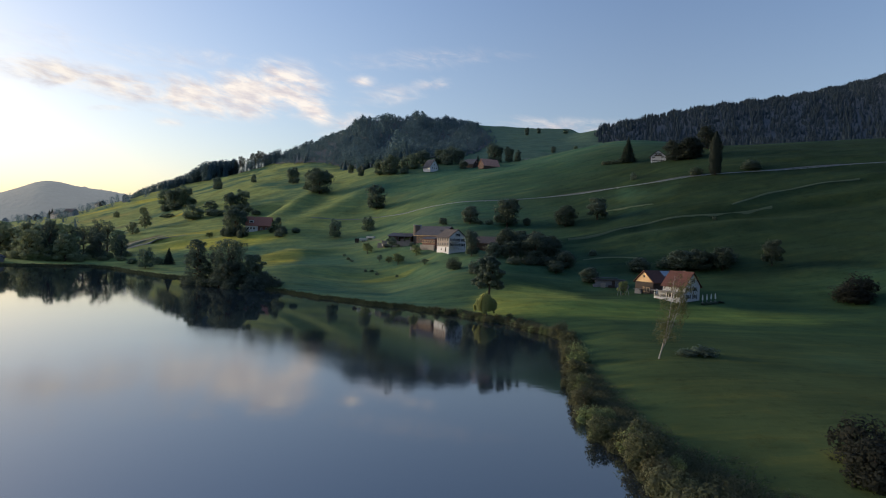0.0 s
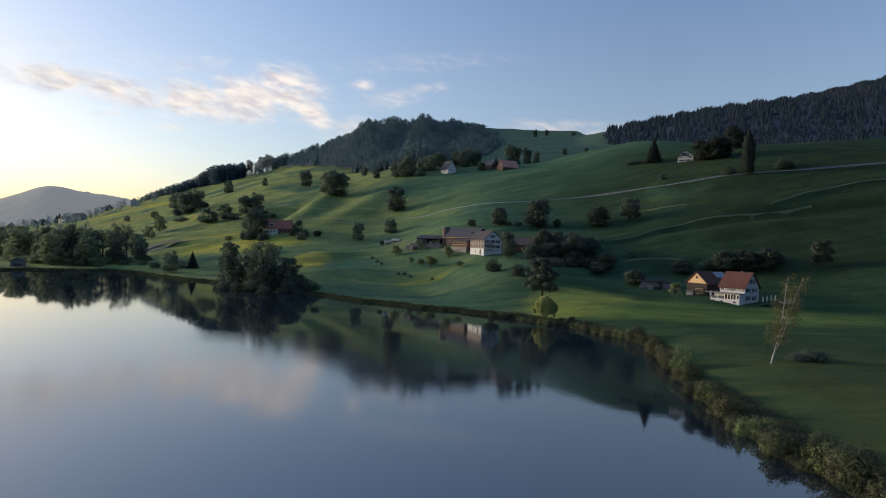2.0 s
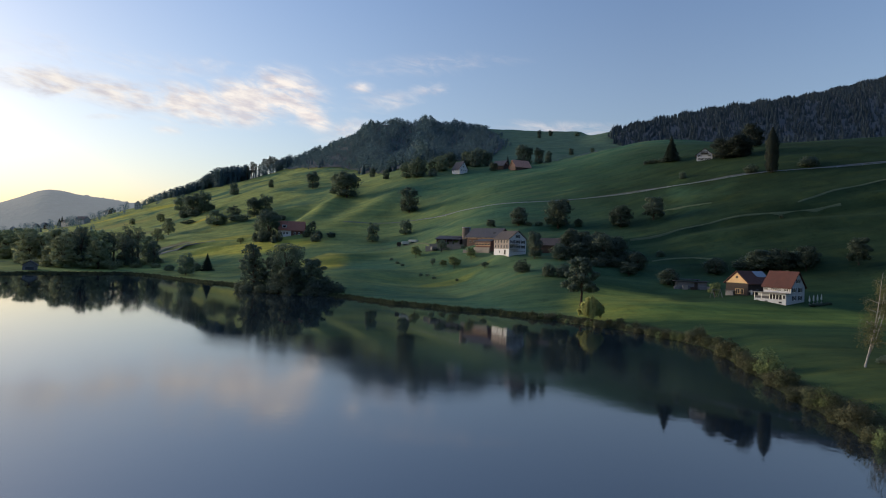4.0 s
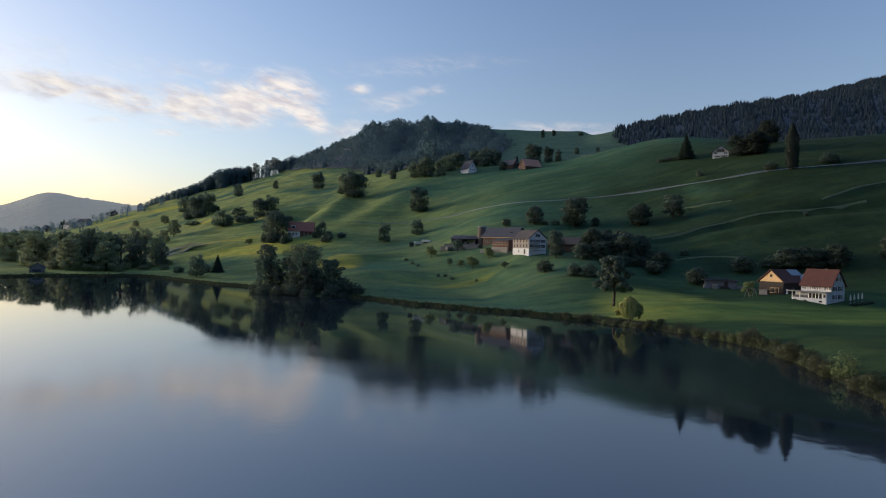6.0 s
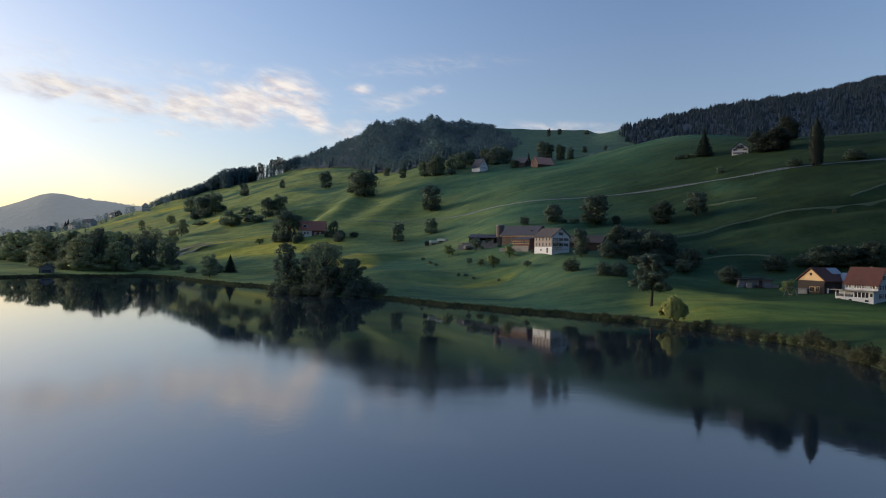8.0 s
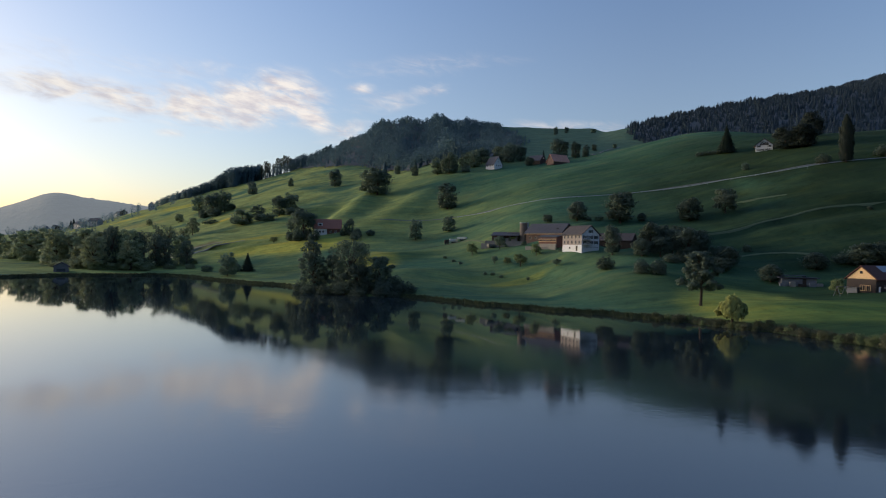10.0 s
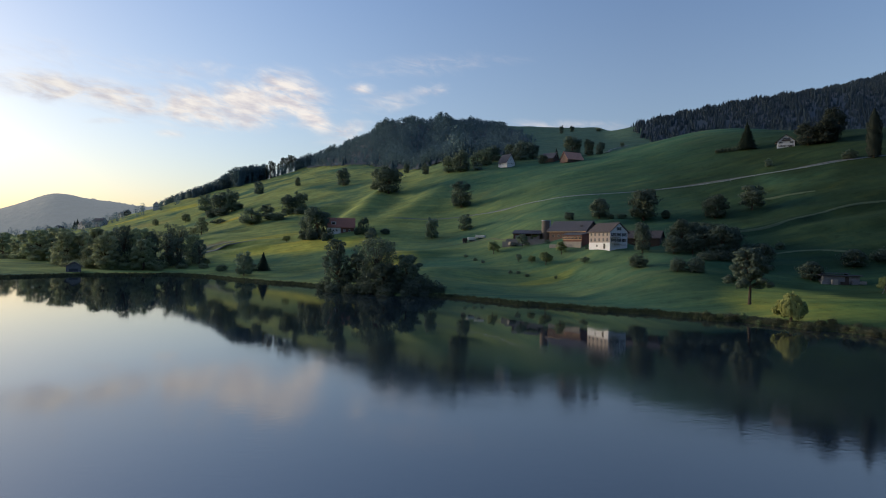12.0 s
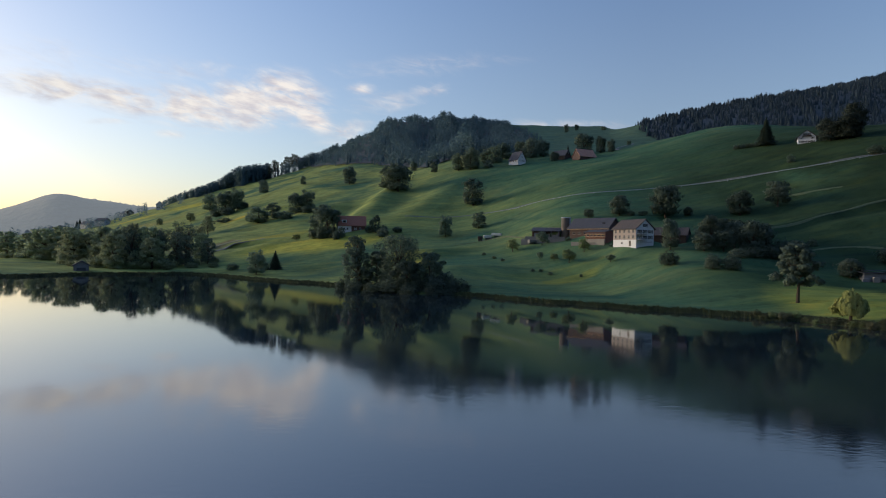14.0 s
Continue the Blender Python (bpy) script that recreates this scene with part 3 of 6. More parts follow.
def box(*specs, bevel=0.0):
    """One bmesh of boxes (x0, y0, z0, x1, y1, z1)."""
    bm = bmesh.new()
    for x0, y0, z0, x1, y1, z1 in specs:
        m = Matrix.Translation(((x0 + x1) / 2, (y0 + y1) / 2, (z0 + z1) / 2)) @ Matrix.Diagonal((x1 - x0, y1 - y0, z1 - z0, 1))
        bmesh.ops.create_cube(bm, size=1, matrix=m)
    if bevel:
        bmesh.ops.bevel(bm, geom=bm.edges[:], offset=bevel, segments=1, affect="EDGES")
    return bm


def tube(points, sides=7):
    """One bmesh of a tapering round stem through (x, y, z, radius)."""
    bm = bmesh.new()
    rings = []
    for i, (x, y, z, r) in enumerate(points):
        a = Vector(points[max(i - 1, 0)][:3])
        b = Vector(points[min(i + 1, len(points) - 1)][:3])
        q = (b - a).to_track_quat("Z", "Y")
        rings.append([bm.verts.new(Vector((x, y, z)) + q @ Vector((r * math.cos(k * math.tau / sides), r * math.sin(k * math.tau / sides), 0))) for k in range(sides)])
    for lo, hi in zip(rings, rings[1:]):
        for k in range(sides):
            bm.faces.new((lo[k], lo[(k + 1) % sides], hi[(k + 1) % sides], hi[k]))
    bm.faces.new(rings[-1])
    return bm


def thing(name, label, category, group="", kind=""):
    e = new(name)
    e.empty_display_size = 0.5
    return tagged(e, label, category, group, kind)


# ---- land and water ----
def make_land():
    fine = np.arange(-46, 72, 0.36)
    b = np.concatenate([np.arange(-180, -46, 3.0), fine, np.arange(72, 180, 3.0)])
    s = np.linspace(0, 1, 440)
    near = shore(b) - 14
    bb = np.repeat(b[:, None], len(s), 1)
    rr = near[:, None] + (4700 - near[:, None]) * (0.16 * s + 0.84 * s ** 4.0)[None, :]
    x, y = CENTRE[0] + rr * np.sin(np.radians(bb)), CENTRE[1] + rr * np.cos(np.radians(bb))
    z = ground_at(x.ravel(), y.ravel())
    n, k = len(b), len(s)
    i, j = np.meshgrid(np.arange(n), np.arange(k - 1), indexing="ij")
    a, c = (i * k + j).ravel(), (((i + 1) % n) * k + j).ravel()
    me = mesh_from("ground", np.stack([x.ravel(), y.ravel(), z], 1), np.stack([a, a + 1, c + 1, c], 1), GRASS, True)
    tagged(new("ground", me), "rolling green hillside meadow above the lake", "hillside", kind="structure")


def make_water():
    n = 72
    # the lake's rim lies under the land
    v = [(CENTRE[0] + 470 * math.sin(i * math.tau / n), CENTRE[1] + 470 * math.cos(i * math.tau / n), 0.0) for i in range(n)]
    tagged(new("water", mesh_from("water", v, [tuple(range(n))[::-1]], WATER)), "calm blue lake mirroring hillside and evening sky", "lake", kind="structure")


make_land()
make_water()


def make_far_hill():
    """A long wooded hill at the end of the valley."""
    b = np.linspace(-62, -14, 900)
    s = np.linspace(0, 1, 26)
    top = np.interp(b, [-62, -48, -40, -35.5, -33.8, -32.1, -30, -28, -26.4, -20, -14], [20, 60, 110, 208, 286, 322, 287, 271, 262, 190, 40])
    top = np.convolve(np.pad(top, 25, mode="edge"), np.ones(51) / 51, "valid") + 3 * np.sin(b * 1.7)
    rng = np.random.default_rng(3)
    trees = np.convolve(rng.uniform(0, 1, 904), np.ones(5) / 5, "valid") - 0.3
    copse = smooth((b + 30.6) / 0.7) * (1 - smooth((b + 25.2) / 0.6)) * (0.45 + 0.55 * np.sin(b * 4.3) ** 2)
    jag = trees * (6 + 22 * copse)
    bb, ss = np.meshgrid(b, s, indexing="ij")
    rr = 3300 + 1150 * ss
    zz = -10 + (top[:, None] + 10) * smooth(ss) ** 0.8 + jag[:, None] * ss ** 22
    v = np.stack([CENTRE[0] + rr * np.sin(np.radians(bb)), CENTRE[1] + rr * np.cos(np.radians(bb)), zz], 2).reshape(-1, 3)
    k = len(s)
    i, j = np.meshgrid(np.arange(len(b) - 1), np.arange(k - 1), indexing="ij")
    a = (i * k + j).ravel()
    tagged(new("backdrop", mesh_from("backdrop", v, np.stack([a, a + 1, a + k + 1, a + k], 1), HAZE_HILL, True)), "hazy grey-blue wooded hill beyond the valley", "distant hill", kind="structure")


make_far_hill()


# ---- trees ----
def leaf_quads(rng, centres, size, outward=None, droop=0.0):
    """Small bent leaf sprays, one quad each, round the given centres; shaded softly as one crown."""
    n = len(centres)
    nrm = rng.normal(size=(n, 3))
    nrm /= np.linalg.norm(nrm, axis=1)[:, None]
    if outward is not None:
        nrm = nrm * 0.8 + outward
        nrm /= np.linalg.norm(nrm, axis=1)[:, None] + 1e-9
    ref = rng.normal(size=(n, 3))
    u = np.cross(nrm, ref)
    u /= np.linalg.norm(u, axis=1)[:, None] + 1e-9
    u[:, 2] -= droop
    w = np.cross(nrm, u)
    s = size * rng.uniform(0.6, 1.35, (n, 1))
    e = rng.uniform(0.55, 1.0, (n, 1))
    k = rng.uniform(-0.35, 0.35, (n, 4, 1))
    c = np.stack([centres - u * s * 0.5, centres + w * s * e * 0.5, centres + u * s * 0.5, centres - w * s * e * 0.5], 1) + k * (u + w)[:, None, :] * s[:, None, :] * 0.5
    soft = nrm if outward is None else nrm * 0.35 + outward / (np.linalg.norm(outward, axis=1)[:, None] + 1e-9)
    soft = soft / (np.linalg.norm(soft, axis=1)[:, None] + 1e-9)
    return c.reshape(-1, 3), np.arange(4 * n).reshape(n, 4)[:, ::-1], np.repeat(soft, 4, 0)


def crown_points(rng, lobes, n):
    """Points near the skin of several uneven lobes (x, y, z, rx, ry, rz)."""
    lobes = np.asarray(lobes, float)
    area = lobes[:, 3] * lobes[:, 5] + lobes[:, 3] * lobes[:, 4]
    pick = rng.choice(len(lobes), n, p=area / area.sum())
    d = rng.normal(size=(n, 3))
    d /= np.linalg.norm(d, axis=1)[:, None]
    low = d[:, 2] < -0.8
    d[low, 2] *= -0.5
    lump = 0.82 + 0.2 * np.sin(d[:, 0] * 5 + pick) * np.sin(d[:, 1] * 5 + 2 * pick) + 0.1 * np.sin(d[:, 2] * 8 + pick)
    rad = lump * rng.uniform(0.35, 1.0, n) ** 0.45
    return lobes[pick, :3] + d * lobes[pick, 3:] * 1.15 * rad[:, None], d


def broadleaf(name, seed, height, width, n, size, mat, label, bark=BARK, stem=0.06, lean=0.0, gaps=0.0, droop=0.0):
    """A broad tree: tapered trunk with limbs, and a crown of many small leaf sprays. Stands at the origin."""
    rng = np.random.default_rng(seed)
    t = thing(name, label, "tree")
    base = height * stem
    tx, ty = lean * height, 0.3 * lean * height
    r0 = 0.028 * height + 0.04
    bm = tube([(0, 0, -0.6, r0 * 1.5), (0, 0, 0.4, r0 * 1.05), (tx * 0.3, ty * 0.3, base, r0 * 0.85), (tx * 0.6 + 0.1, ty * 0.6, height * 0.6, r0 * 0.5), (tx, ty, height * 0.9, r0 * 0.12)])
    limbs, lobes = [], []
    tall = height - base
    for i in range(22):
        a = i * 2.4 + rng.uniform(-0.4, 0.4)
        f = rng.uniform(0.42, 0.7) if i else 0.0
        rx = width * (0.45 if i == 0 else rng.uniform(0.13, 0.22))
        rz = tall * (0.46 if i == 0 else rng.uniform(0.08, 0.15))
        up = 0.48 if i == 0 else rng.uniform(0.06, 0.9)
        zc = base + tall * up
        f *= math.sqrt(max(0.1, 1 - ((up - 0.42) / 0.6) ** 2))
        zc = min(max(zc, base + rz * 0.7), height - rz * 0.97)
        cx, cy = tx * zc / height + math.cos(a) * width * 0.5 * f, ty * zc / height + math.sin(a) * width * 0.5 * f
        lobes.append((cx, cy, zc, rx, rx * rng.uniform(0.85, 1.15), rz))
        if i > 8:
            continue
        z0 = base + (zc - base) * 0.35
        limbs.append([(tx * z0 / height, ty * z0 / height, z0, r0 * 0.45), ((tx * z0 / height + cx) / 2, cy / 2, (z0 + zc) / 2 + 0.2, r0 * 0.3), (cx, cy, zc, r0 * 0.1)])
    if stem < 0.09:
        # skirts of low branches close the crown to the ground
        for i in range(7):
            a = i * 0.9 + rng.uniform(-0.2, 0.2)
            rz = tall * rng.uniform(0.1, 0.15)
            lobes.append((math.cos(a) * width * 0.24, math.sin(a) * width * 0.24, base + rz * 0.95, width * 0.17, width * 0.17, rz))
    me = bpy.data.meshes.new("limb")
    for pts in limbs:
        lm = tube(pts, 5)
        lm.to_mesh(me)
        bm.from_mesh(me)
        lm.free()
    bpy.data.meshes.remove(me)
    part("trunk", bm, bark, t, smooth_=True)
    p, d = crown_points(rng, lobes, n)
    if gaps:
        keep = np.sin(p[:, 0] * 1.9 + seed) * np.sin(p[:, 1] * 1.9) + np.sin(p[:, 2] * 2.1 + 1) * 0.6 > -1.2 + gaps
        p, d = p[keep], d[keep]
    v, f, soft = leaf_quads(rng, p, size, d, droop)
    part("crown", mesh_from("crown", v, f, mat, True, soft), mat, t)
    return t


def open_tree(name, seed, height, width, n, size, mat, label, stem=0.12, clumps=46, flat=0.62, skew=0.0, low=0.16, bark=BARK):
    """A large tree seen close: forking limbs that carry separate clumps of leaves, with sky between them."""
    rng = np.random.default_rng(seed)
    t = thing(name, label, "tree")
    r0 = 0.024 * height + 0.05
    fork = height * max(stem, 0.1)
    trunk = [(0, 0, -0.6, r0 * 1.5), (0.05, 0, 0.5, r0 * 1.1), (0.02 * height, 0, fork, r0 * 0.85), (0.03 * height + skew * 0.3, 0.02 * height, height * 0.55, r0 * 0.5), (skew * 0.6, 0, height * 0.88, r0 * 0.1)]
    bm = tube(trunk, 8)
    me = bpy.data.meshes.new("limb")

    def add(pts, sides=5):
        lm = tube(pts, sides)
        lm.to_mesh(me)
        bm.from_mesh(me)
        lm.free()

    lobes = []
    for i in range(clumps):
        a = i * 2.39996 + rng.uniform(-0.3, 0.3)
        up = low + (0.96 - low) * ((i + 0.5) / clumps) ** 0.85
        reach = math.sqrt(max(0.06, 1 - ((up - 0.42) / 0.6) ** 2)) * rng.uniform(0.35, 0.98)
        zc = height * up
        cx = skew * up + math.cos(a) * width * 0.42 * reach
        cy = math.sin(a) * width * 0.42 * reach
        rad = width * rng.uniform(0.085, 0.155) * (1.12 - 0.35 * up)
        lobes.append((cx, cy, min(zc, height - rad * flat), rad, rad * rng.uniform(0.8, 1.2), rad * flat * rng.uniform(0.8, 1.25)))
        if i % 3 == 0:
            z0 = fork + (zc - fork) * rng.uniform(0.25, 0.5) if zc > fork else fork * 0.7
            k = z0 / height
            p0 = (0.03 * height * k + skew * 0.4 * k, 0.0, z0)
            mid = (p0[0] * 0.45 + cx * 0.55, cy * 0.5, (z0 + zc) / 2 + 0.03 * height)
            add([(*p0, r0 * 0.4), (*mid, r0 * 0.26), (cx, cy, zc, r0 * 0.07)])
            add([(*mid, r0 * 0.2), (mid[0] + (cx - mid[0]) * 0.7 + rng.uniform(-1, 1) * 0.06 * width, mid[1] + (cy - mid[1]) * 0.7 + rng.uniform(-1, 1) * 0.06 * width, zc + 0.05 * height, r0 * 0.05)], 4)
    bpy.data.meshes.remove(me)
    part("trunk", bm, bark, t, smooth_=True)
    p, d = crown_points(rng, lobes, n)
    d[:, 2] += 0.25
    v, f, soft = leaf_quads(rng, p, size, d, 0.1)
    part("crown", mesh_from("crown", v, f, mat, True, soft), mat, t)
    return t


def conifer(name, seed, height, width, n, size, label, mat=NEEDLE, power=1.0):
    rng = np.random.default_rng(seed)
    t = thing(name, label, "tree")
    part("trunk", tube([(0, 0, -0.6, 0.02 * height), (0, 0, height * 0.5, 0.012 * height), (0, 0, height * 0.97, 0.002 * height)]), BARK, t, smooth_=True)
    h = 1 - rng.uniform(0, 1, n) ** 0.5
    a = rng.uniform(0, math.tau, n)
    tier = 0.8 + 0.2 * np.cos(h * 60 + np.sin(a * 3) * 1.2)
    r = width / 2 * (1 - h) ** power * tier * rng.uniform(0.5, 1.0, n) ** 0.5 * (1 + 0.18 * np.sin(a * 5 + h * 20))
    p = np.stack([r * np.cos(a), r * np.sin(a), height * (0.05 + 0.95 * h) - 0.12 * r], 1)
    d = np.stack([np.cos(a), np.sin(a), 0.4 + 0 * a], 1)
    v, f, soft = leaf_quads(rng, p, size, d, 0.3)
    part("crown", mesh_from("crown", v, f, mat, True, soft), mat, t)
    return t


def poplar(name, seed, height, width, n, size, label):
    rng = np.random.default_rng(seed)
    t = thing(name, label, "tree")
    part("trunk", tube([(0, 0, -0.6, 0.5), (0, 0, height * 0.5, 0.25), (0, 0, height * 0.95, 0.05)]), BARK, t, smooth_=True)
    h = rng.uniform(0.04, 1, n)
    a = rng.uniform(0, math.tau, n)
    r = width / 2 * np.minimum(1, (1.02 - h) * 3.2) * (0.75 + 0.25 * np.minimum(1, h * 6)) * (0.85 + 0.15 * np.sin(a * 4 + h * 25)) * rng.uniform(0.5, 1, n) ** 0.5
    p = np.stack([r * np.cos(a), r * np.sin(a), height * h], 1)
    v, f, soft = leaf_quads(rng, p, size, np.stack([np.cos(a), np.sin(a), 0 * a], 1))
    part("crown", mesh_from("crown", v, f, LEAF_BLACK, True, soft), LEAF_BLACK, t)
    return t


def bush(name, seed, n, size, mat, label, category="bush"):
    """A rounded bush one metre high and one metre wide, to be scaled."""
    rng = np.random.default_rng(seed)
    t = thing(name, label, category)
    lobes = [(0, 0, 0.5, 0.42, 0.42, 0.46), (0, 0, 0.14, 0.43, 0.43, 0.22), (0.1, 0.05, 0.2, 0.42, 0.4, 0.2)]
    for i in range(5):
        a = i * 1.26 + rng.uniform(-0.4, 0.4)
        lobes.append((0.28 * math.cos(a), 0.28 * math.sin(a), rng.uniform(0.2, 0.62), rng.uniform(0.15, 0.27), rng.uniform(0.15, 0.27), rng.uniform(0.16, 0.3)))
    p, d = crown_points(rng, lobes, n)
    p[:, 2] = np.abs(p[:, 2])
    part("stem", tube([(0, 0, -0.15, 0.05), (0.02, 0, 0.3, 0.03), (0.05, 0.03, 0.6, 0.01)], 5), BARK, t)
    v, f, soft = leaf_quads(rng, p, size, d)
    part("foliage", mesh_from("foliage", v, f, mat, True, soft), mat, t)
    return t


def at(x, y, high, wide, base_high, base_wide, sink=0.1, turn=None):
    """The pose that puts a plant of a given own size on the ground at another size."""
    turn = (x * 37.7 + y * 11.3) % 360 if turn is None else turn
    return pose(x, y, max(ground(x, y), -0.1) - sink, 0, 0, turn) @ Matrix.Diagonal((wide / base_wide, wide / base_wide, high / base_high, 1))


def hide_master(t):
    """Takes a finished pattern out of the scene again once its copies stand."""
    for o in (*t.children_recursive, t):
        bpy.data.objects.remove(o)


def plant(patterns, rows, group="", grow=1.0):
    for i, (x, y, high, wide) in enumerate(rows):
        pat, ph, pw = patterns[int(abs(x * 7.3 + y * 3.1)) % len(patterns)]
        c = copy_thing(pat, at(x, y, high * grow, wide * grow, ph, pw))
        if group:
            c["group"] = group


# ---- buildings ----
def prism(w, d, eave, ridge, foot=-1.5):
    """Walls of a gabled house: w across the gable, d along the ridge (y), centred at the origin."""
    bm = bmesh.new()
    rows = []
    for y in (-d / 2, d / 2):
        rows.append([bm.verts.new(c) for c in ((-w / 2, y, foot), (w / 2, y, foot), (w / 2, y, eave), (0, y, ridge), (-w / 2, y, eave))])
    a, b = rows
    bm.faces.new(a)
    bm.faces.new(b[::-1])
    for i in range(5):
        bm.faces.new((a[i], b[i], b[(i + 1) % 5], a[(i + 1) % 5])[::-1])
    bmesh.ops.recalc_face_normals(bm, faces=bm.faces[:])
    return bm


def roof_slab(w, d, eave, ridge, over, side, thick=0.28):
    """One pitched side of a roof with its thickness and overhang."""
    bm = bmesh.new()
    slope = (ridge - eave) / (w / 2)
    xe, ze = (w / 2 + over), eave - slope * over
    prof = [(0, ridge + 0.06), (xe, ze + 0.06), (xe, ze + 0.06 + thick), (0, ridge + 0.06 + thick * 1.15)]
    rings = [[bm.verts.new((side * x, y, z)) for x, z in prof] for y in (-d / 2 - over * 0.8, d / 2 + over * 0.8)]
    bm.faces.new(rings[0])
    bm.faces.new(rings[1][::-1])
    for i in range(4):
        bm.faces.new((rings[0][i], rings[1][i], rings[1][(i + 1) % 4], rings[0][(i + 1) % 4]))
    bmesh.ops.recalc_face_normals(bm, faces=bm.faces[:])
    return bm


def window(parent, face, u, z, w, h, wall_w, wall_d, shutters=None, frame_mat=None):
    """A framed window on a wall: face is 'W', 'E' (eave sides) or 'S', 'N' (gables); u runs along the wall."""
    frame_mat = frame_mat or PAINT_WHITE
    turn = {"S": 0, "E": 90, "N": 180, "W": 270}[face]
    out = wall_d / 2 if face in "SN" else wall_w / 2
    m = pose(0, 0, 0, 0, 0, turn) @ Matrix.Translation((u, -out, z))

    def put(name, bm, mat, par, label=""):
        bm.transform(m)
        return part(name, bm, mat, par, label)

    f = put("window", box((-w / 2 - 0.1, -0.05, -0.1, -w / 2, 0.05, h + 0.1), (w / 2, -0.05, -0.1, w / 2 + 0.1, 0.05, h + 0.1), (-w / 2, -0.05, h, w / 2, 0.05, h + 0.1), (-w / 2 - 0.05, -0.1, -0.1, w / 2 + 0.05, 0.05, 0), (-0.03, -0.045, 0, 0.03, 0.05, h)), frame_mat, parent)
    put("pane", box((-w / 2, -0.02, 0, w / 2, 0.04, h)), GLASS, f, "dark glass pane")
    if shutters:
        for s in (-1, 1):
            x = s * (w / 2 + 0.1 + w * 0.27)
            put("shutter", box((x - w * 0.25, -0.08, -0.05, x + w * 0.25, -0.003, h + 0.05)), shutters, f, "dark wooden shutter")
    return f


def house(name, label, x, y, turn, w, d, eave, ridge, wall, roof, over=0.7, foot=-1.5, category="house", z=None, gable=None, chimneys=(), gable_label=""):
    t = thing(name, label, category)
    t.matrix_basis = pose(x, y, ground(x, y) if z is None else z, 0, 0, turn)
    part("wall", prism(w, d, eave, ridge, foot), wall, t)
    for s in (-1, 1):
        part("roof", roof_slab(w, d, eave, ridge, over, s), roof, t)
    if gable:
        bm = bmesh.new()
        k = 0.96
        lo = eave - 0.1
        vs = [bm.verts.new(c) for c in ((-w / 2 * k, -d / 2 - 0.06, lo), (w / 2 * k, -d / 2 - 0.06, lo), (w / 2 * k, -d / 2 - 0.06, eave), (0, -d / 2 - 0.06, ridge * 0.985), (-w / 2 * k, -d / 2 - 0.06, eave))]
        f = bm.faces.new(vs)
        bmesh.ops.recalc_face_normals(bm, faces=[f])
        ext = bmesh.ops.extrude_face_region(bm, geom=[f])
        bmesh.ops.translate(bm, verts=[v for v in ext["geom"] if isinstance(v, bmesh.types.BMVert)], vec=(0, 0.055, 0))
        bmesh.ops.recalc_face_normals(bm, faces=bm.faces[:])
        part("gable_cladding", bm, gable, t, gable_label)
    for cx, cy in chimneys:
        zr = ridge - abs(cx) * (ridge - eave) / (w / 2)
        c = part("chimney", box((cx - 0.24, cy - 0.24, zr - 0.6, cx + 0.24, cy + 0.24, zr + 1.0)), CONCRETE, t, "plain masonry chimney")
        part("chimney_cap", box((cx - 0.32, cy - 0.32, zr + 1.0, cx + 0.32, cy + 0.32, zr + 1.1)), CONCRETE, c)
    return t


# the farm above the shore
farm = house("farmhouse", "white three-storey farmhouse with brown roof and dark shutters", 3.9, 292.6, 25, 8.8, 13.2, 6.6, 10.05, PLASTER, TILE_BROWN, z=17.1, chimneys=())
part("cladding", box((-4.48, -6.55, 2.2, -4.4, 6.55, 6.5)), CREAM, farm, "cream wooden cladding over the plinth")
for z in (2.75, 4.95):
    for u in (-5.0, -2.6, 0.0, 2.6, 5.0):
        window(farm, "W", u, z, 0.85, 1.15, 8.98, 13.2, None, PLANK_GREY)
for z in (2.6, 4.8):
    for u in (-2.7, 0.0, 2.7):
        window(farm, "S", u, z, 1.0, 1.25, 8.8, 13.2, SHUTTER)
window(farm, "S", 0, 7.2, 1.0, 1.2, 8.8, 13.2, SHUTTER)
window(farm, "W", 3.2, -0.2, 1.0, 1.9, 8.8, 13.2, None, PLANK_DARK)
window(farm, "W", -1.5, 0.6, 0.8, 0.6, 8.8, 13.2, None, PLANK_GREY)
for zb in (2.05, 4.25):
    balcony = part("balcony", box((-4.2, -7.7, zb, -0.2, -6.62, zb + 0.15), (-4.2, -7.7, zb + 0.95, -0.2, -7.62, zb + 1.03)), CONCRETE, farm, "narrow balcony on the gable")
    for i in range(9):
        part("baluster", box((-4.15 + i * 0.485, -7.68, zb + 0.15, -4.1 + i * 0.485, -7.63, zb + 0.95)), STEEL, balcony)
sign = part("sign_board", box((-2.6, -6.66, 1.2, 4.0, -6.61, 1.55)), PLASTER, farm, "plain pale sign board on the gable")
for i in range(9):
    part("letter_bar", box((-2.4 + i * 0.7, -6.69, 1.25, -1.95 + i * 0.7, -6.665, 1.48)), SHUTTER, sign, "dark unreadable lettering")

barn = house("barn", "dark-roofed barn with brown boarded wall", -3.4, 326.5, 47, 10.5, 19.5, 5.5, 9.5, PLANK_BROWN, SLATE, over=1.0, z=19.8, category="barn", foot=-3)
part("plinth", box((-5.37, -9.7, -2.6, -5.27, 9.7, 0.4)), CONCRETE, barn, "concrete plinth")
for u in (-7.5, -4.6, -1.7, 1.2, 4.1, 7.0):
    window(barn, "W", u, 2.4, 1.2, 0.9, 10.5, 19.5, None, CONCRETE)
part("gutter_fascia", box((-6.4, -10.4, 4.55, -6.28, 10.4, 4.75)), PLANK_WARM, barn)
part("skylight", box((-3.6, -7.2, 7.05, -2.4, -5.8, 7.6)), GLASS, barn)
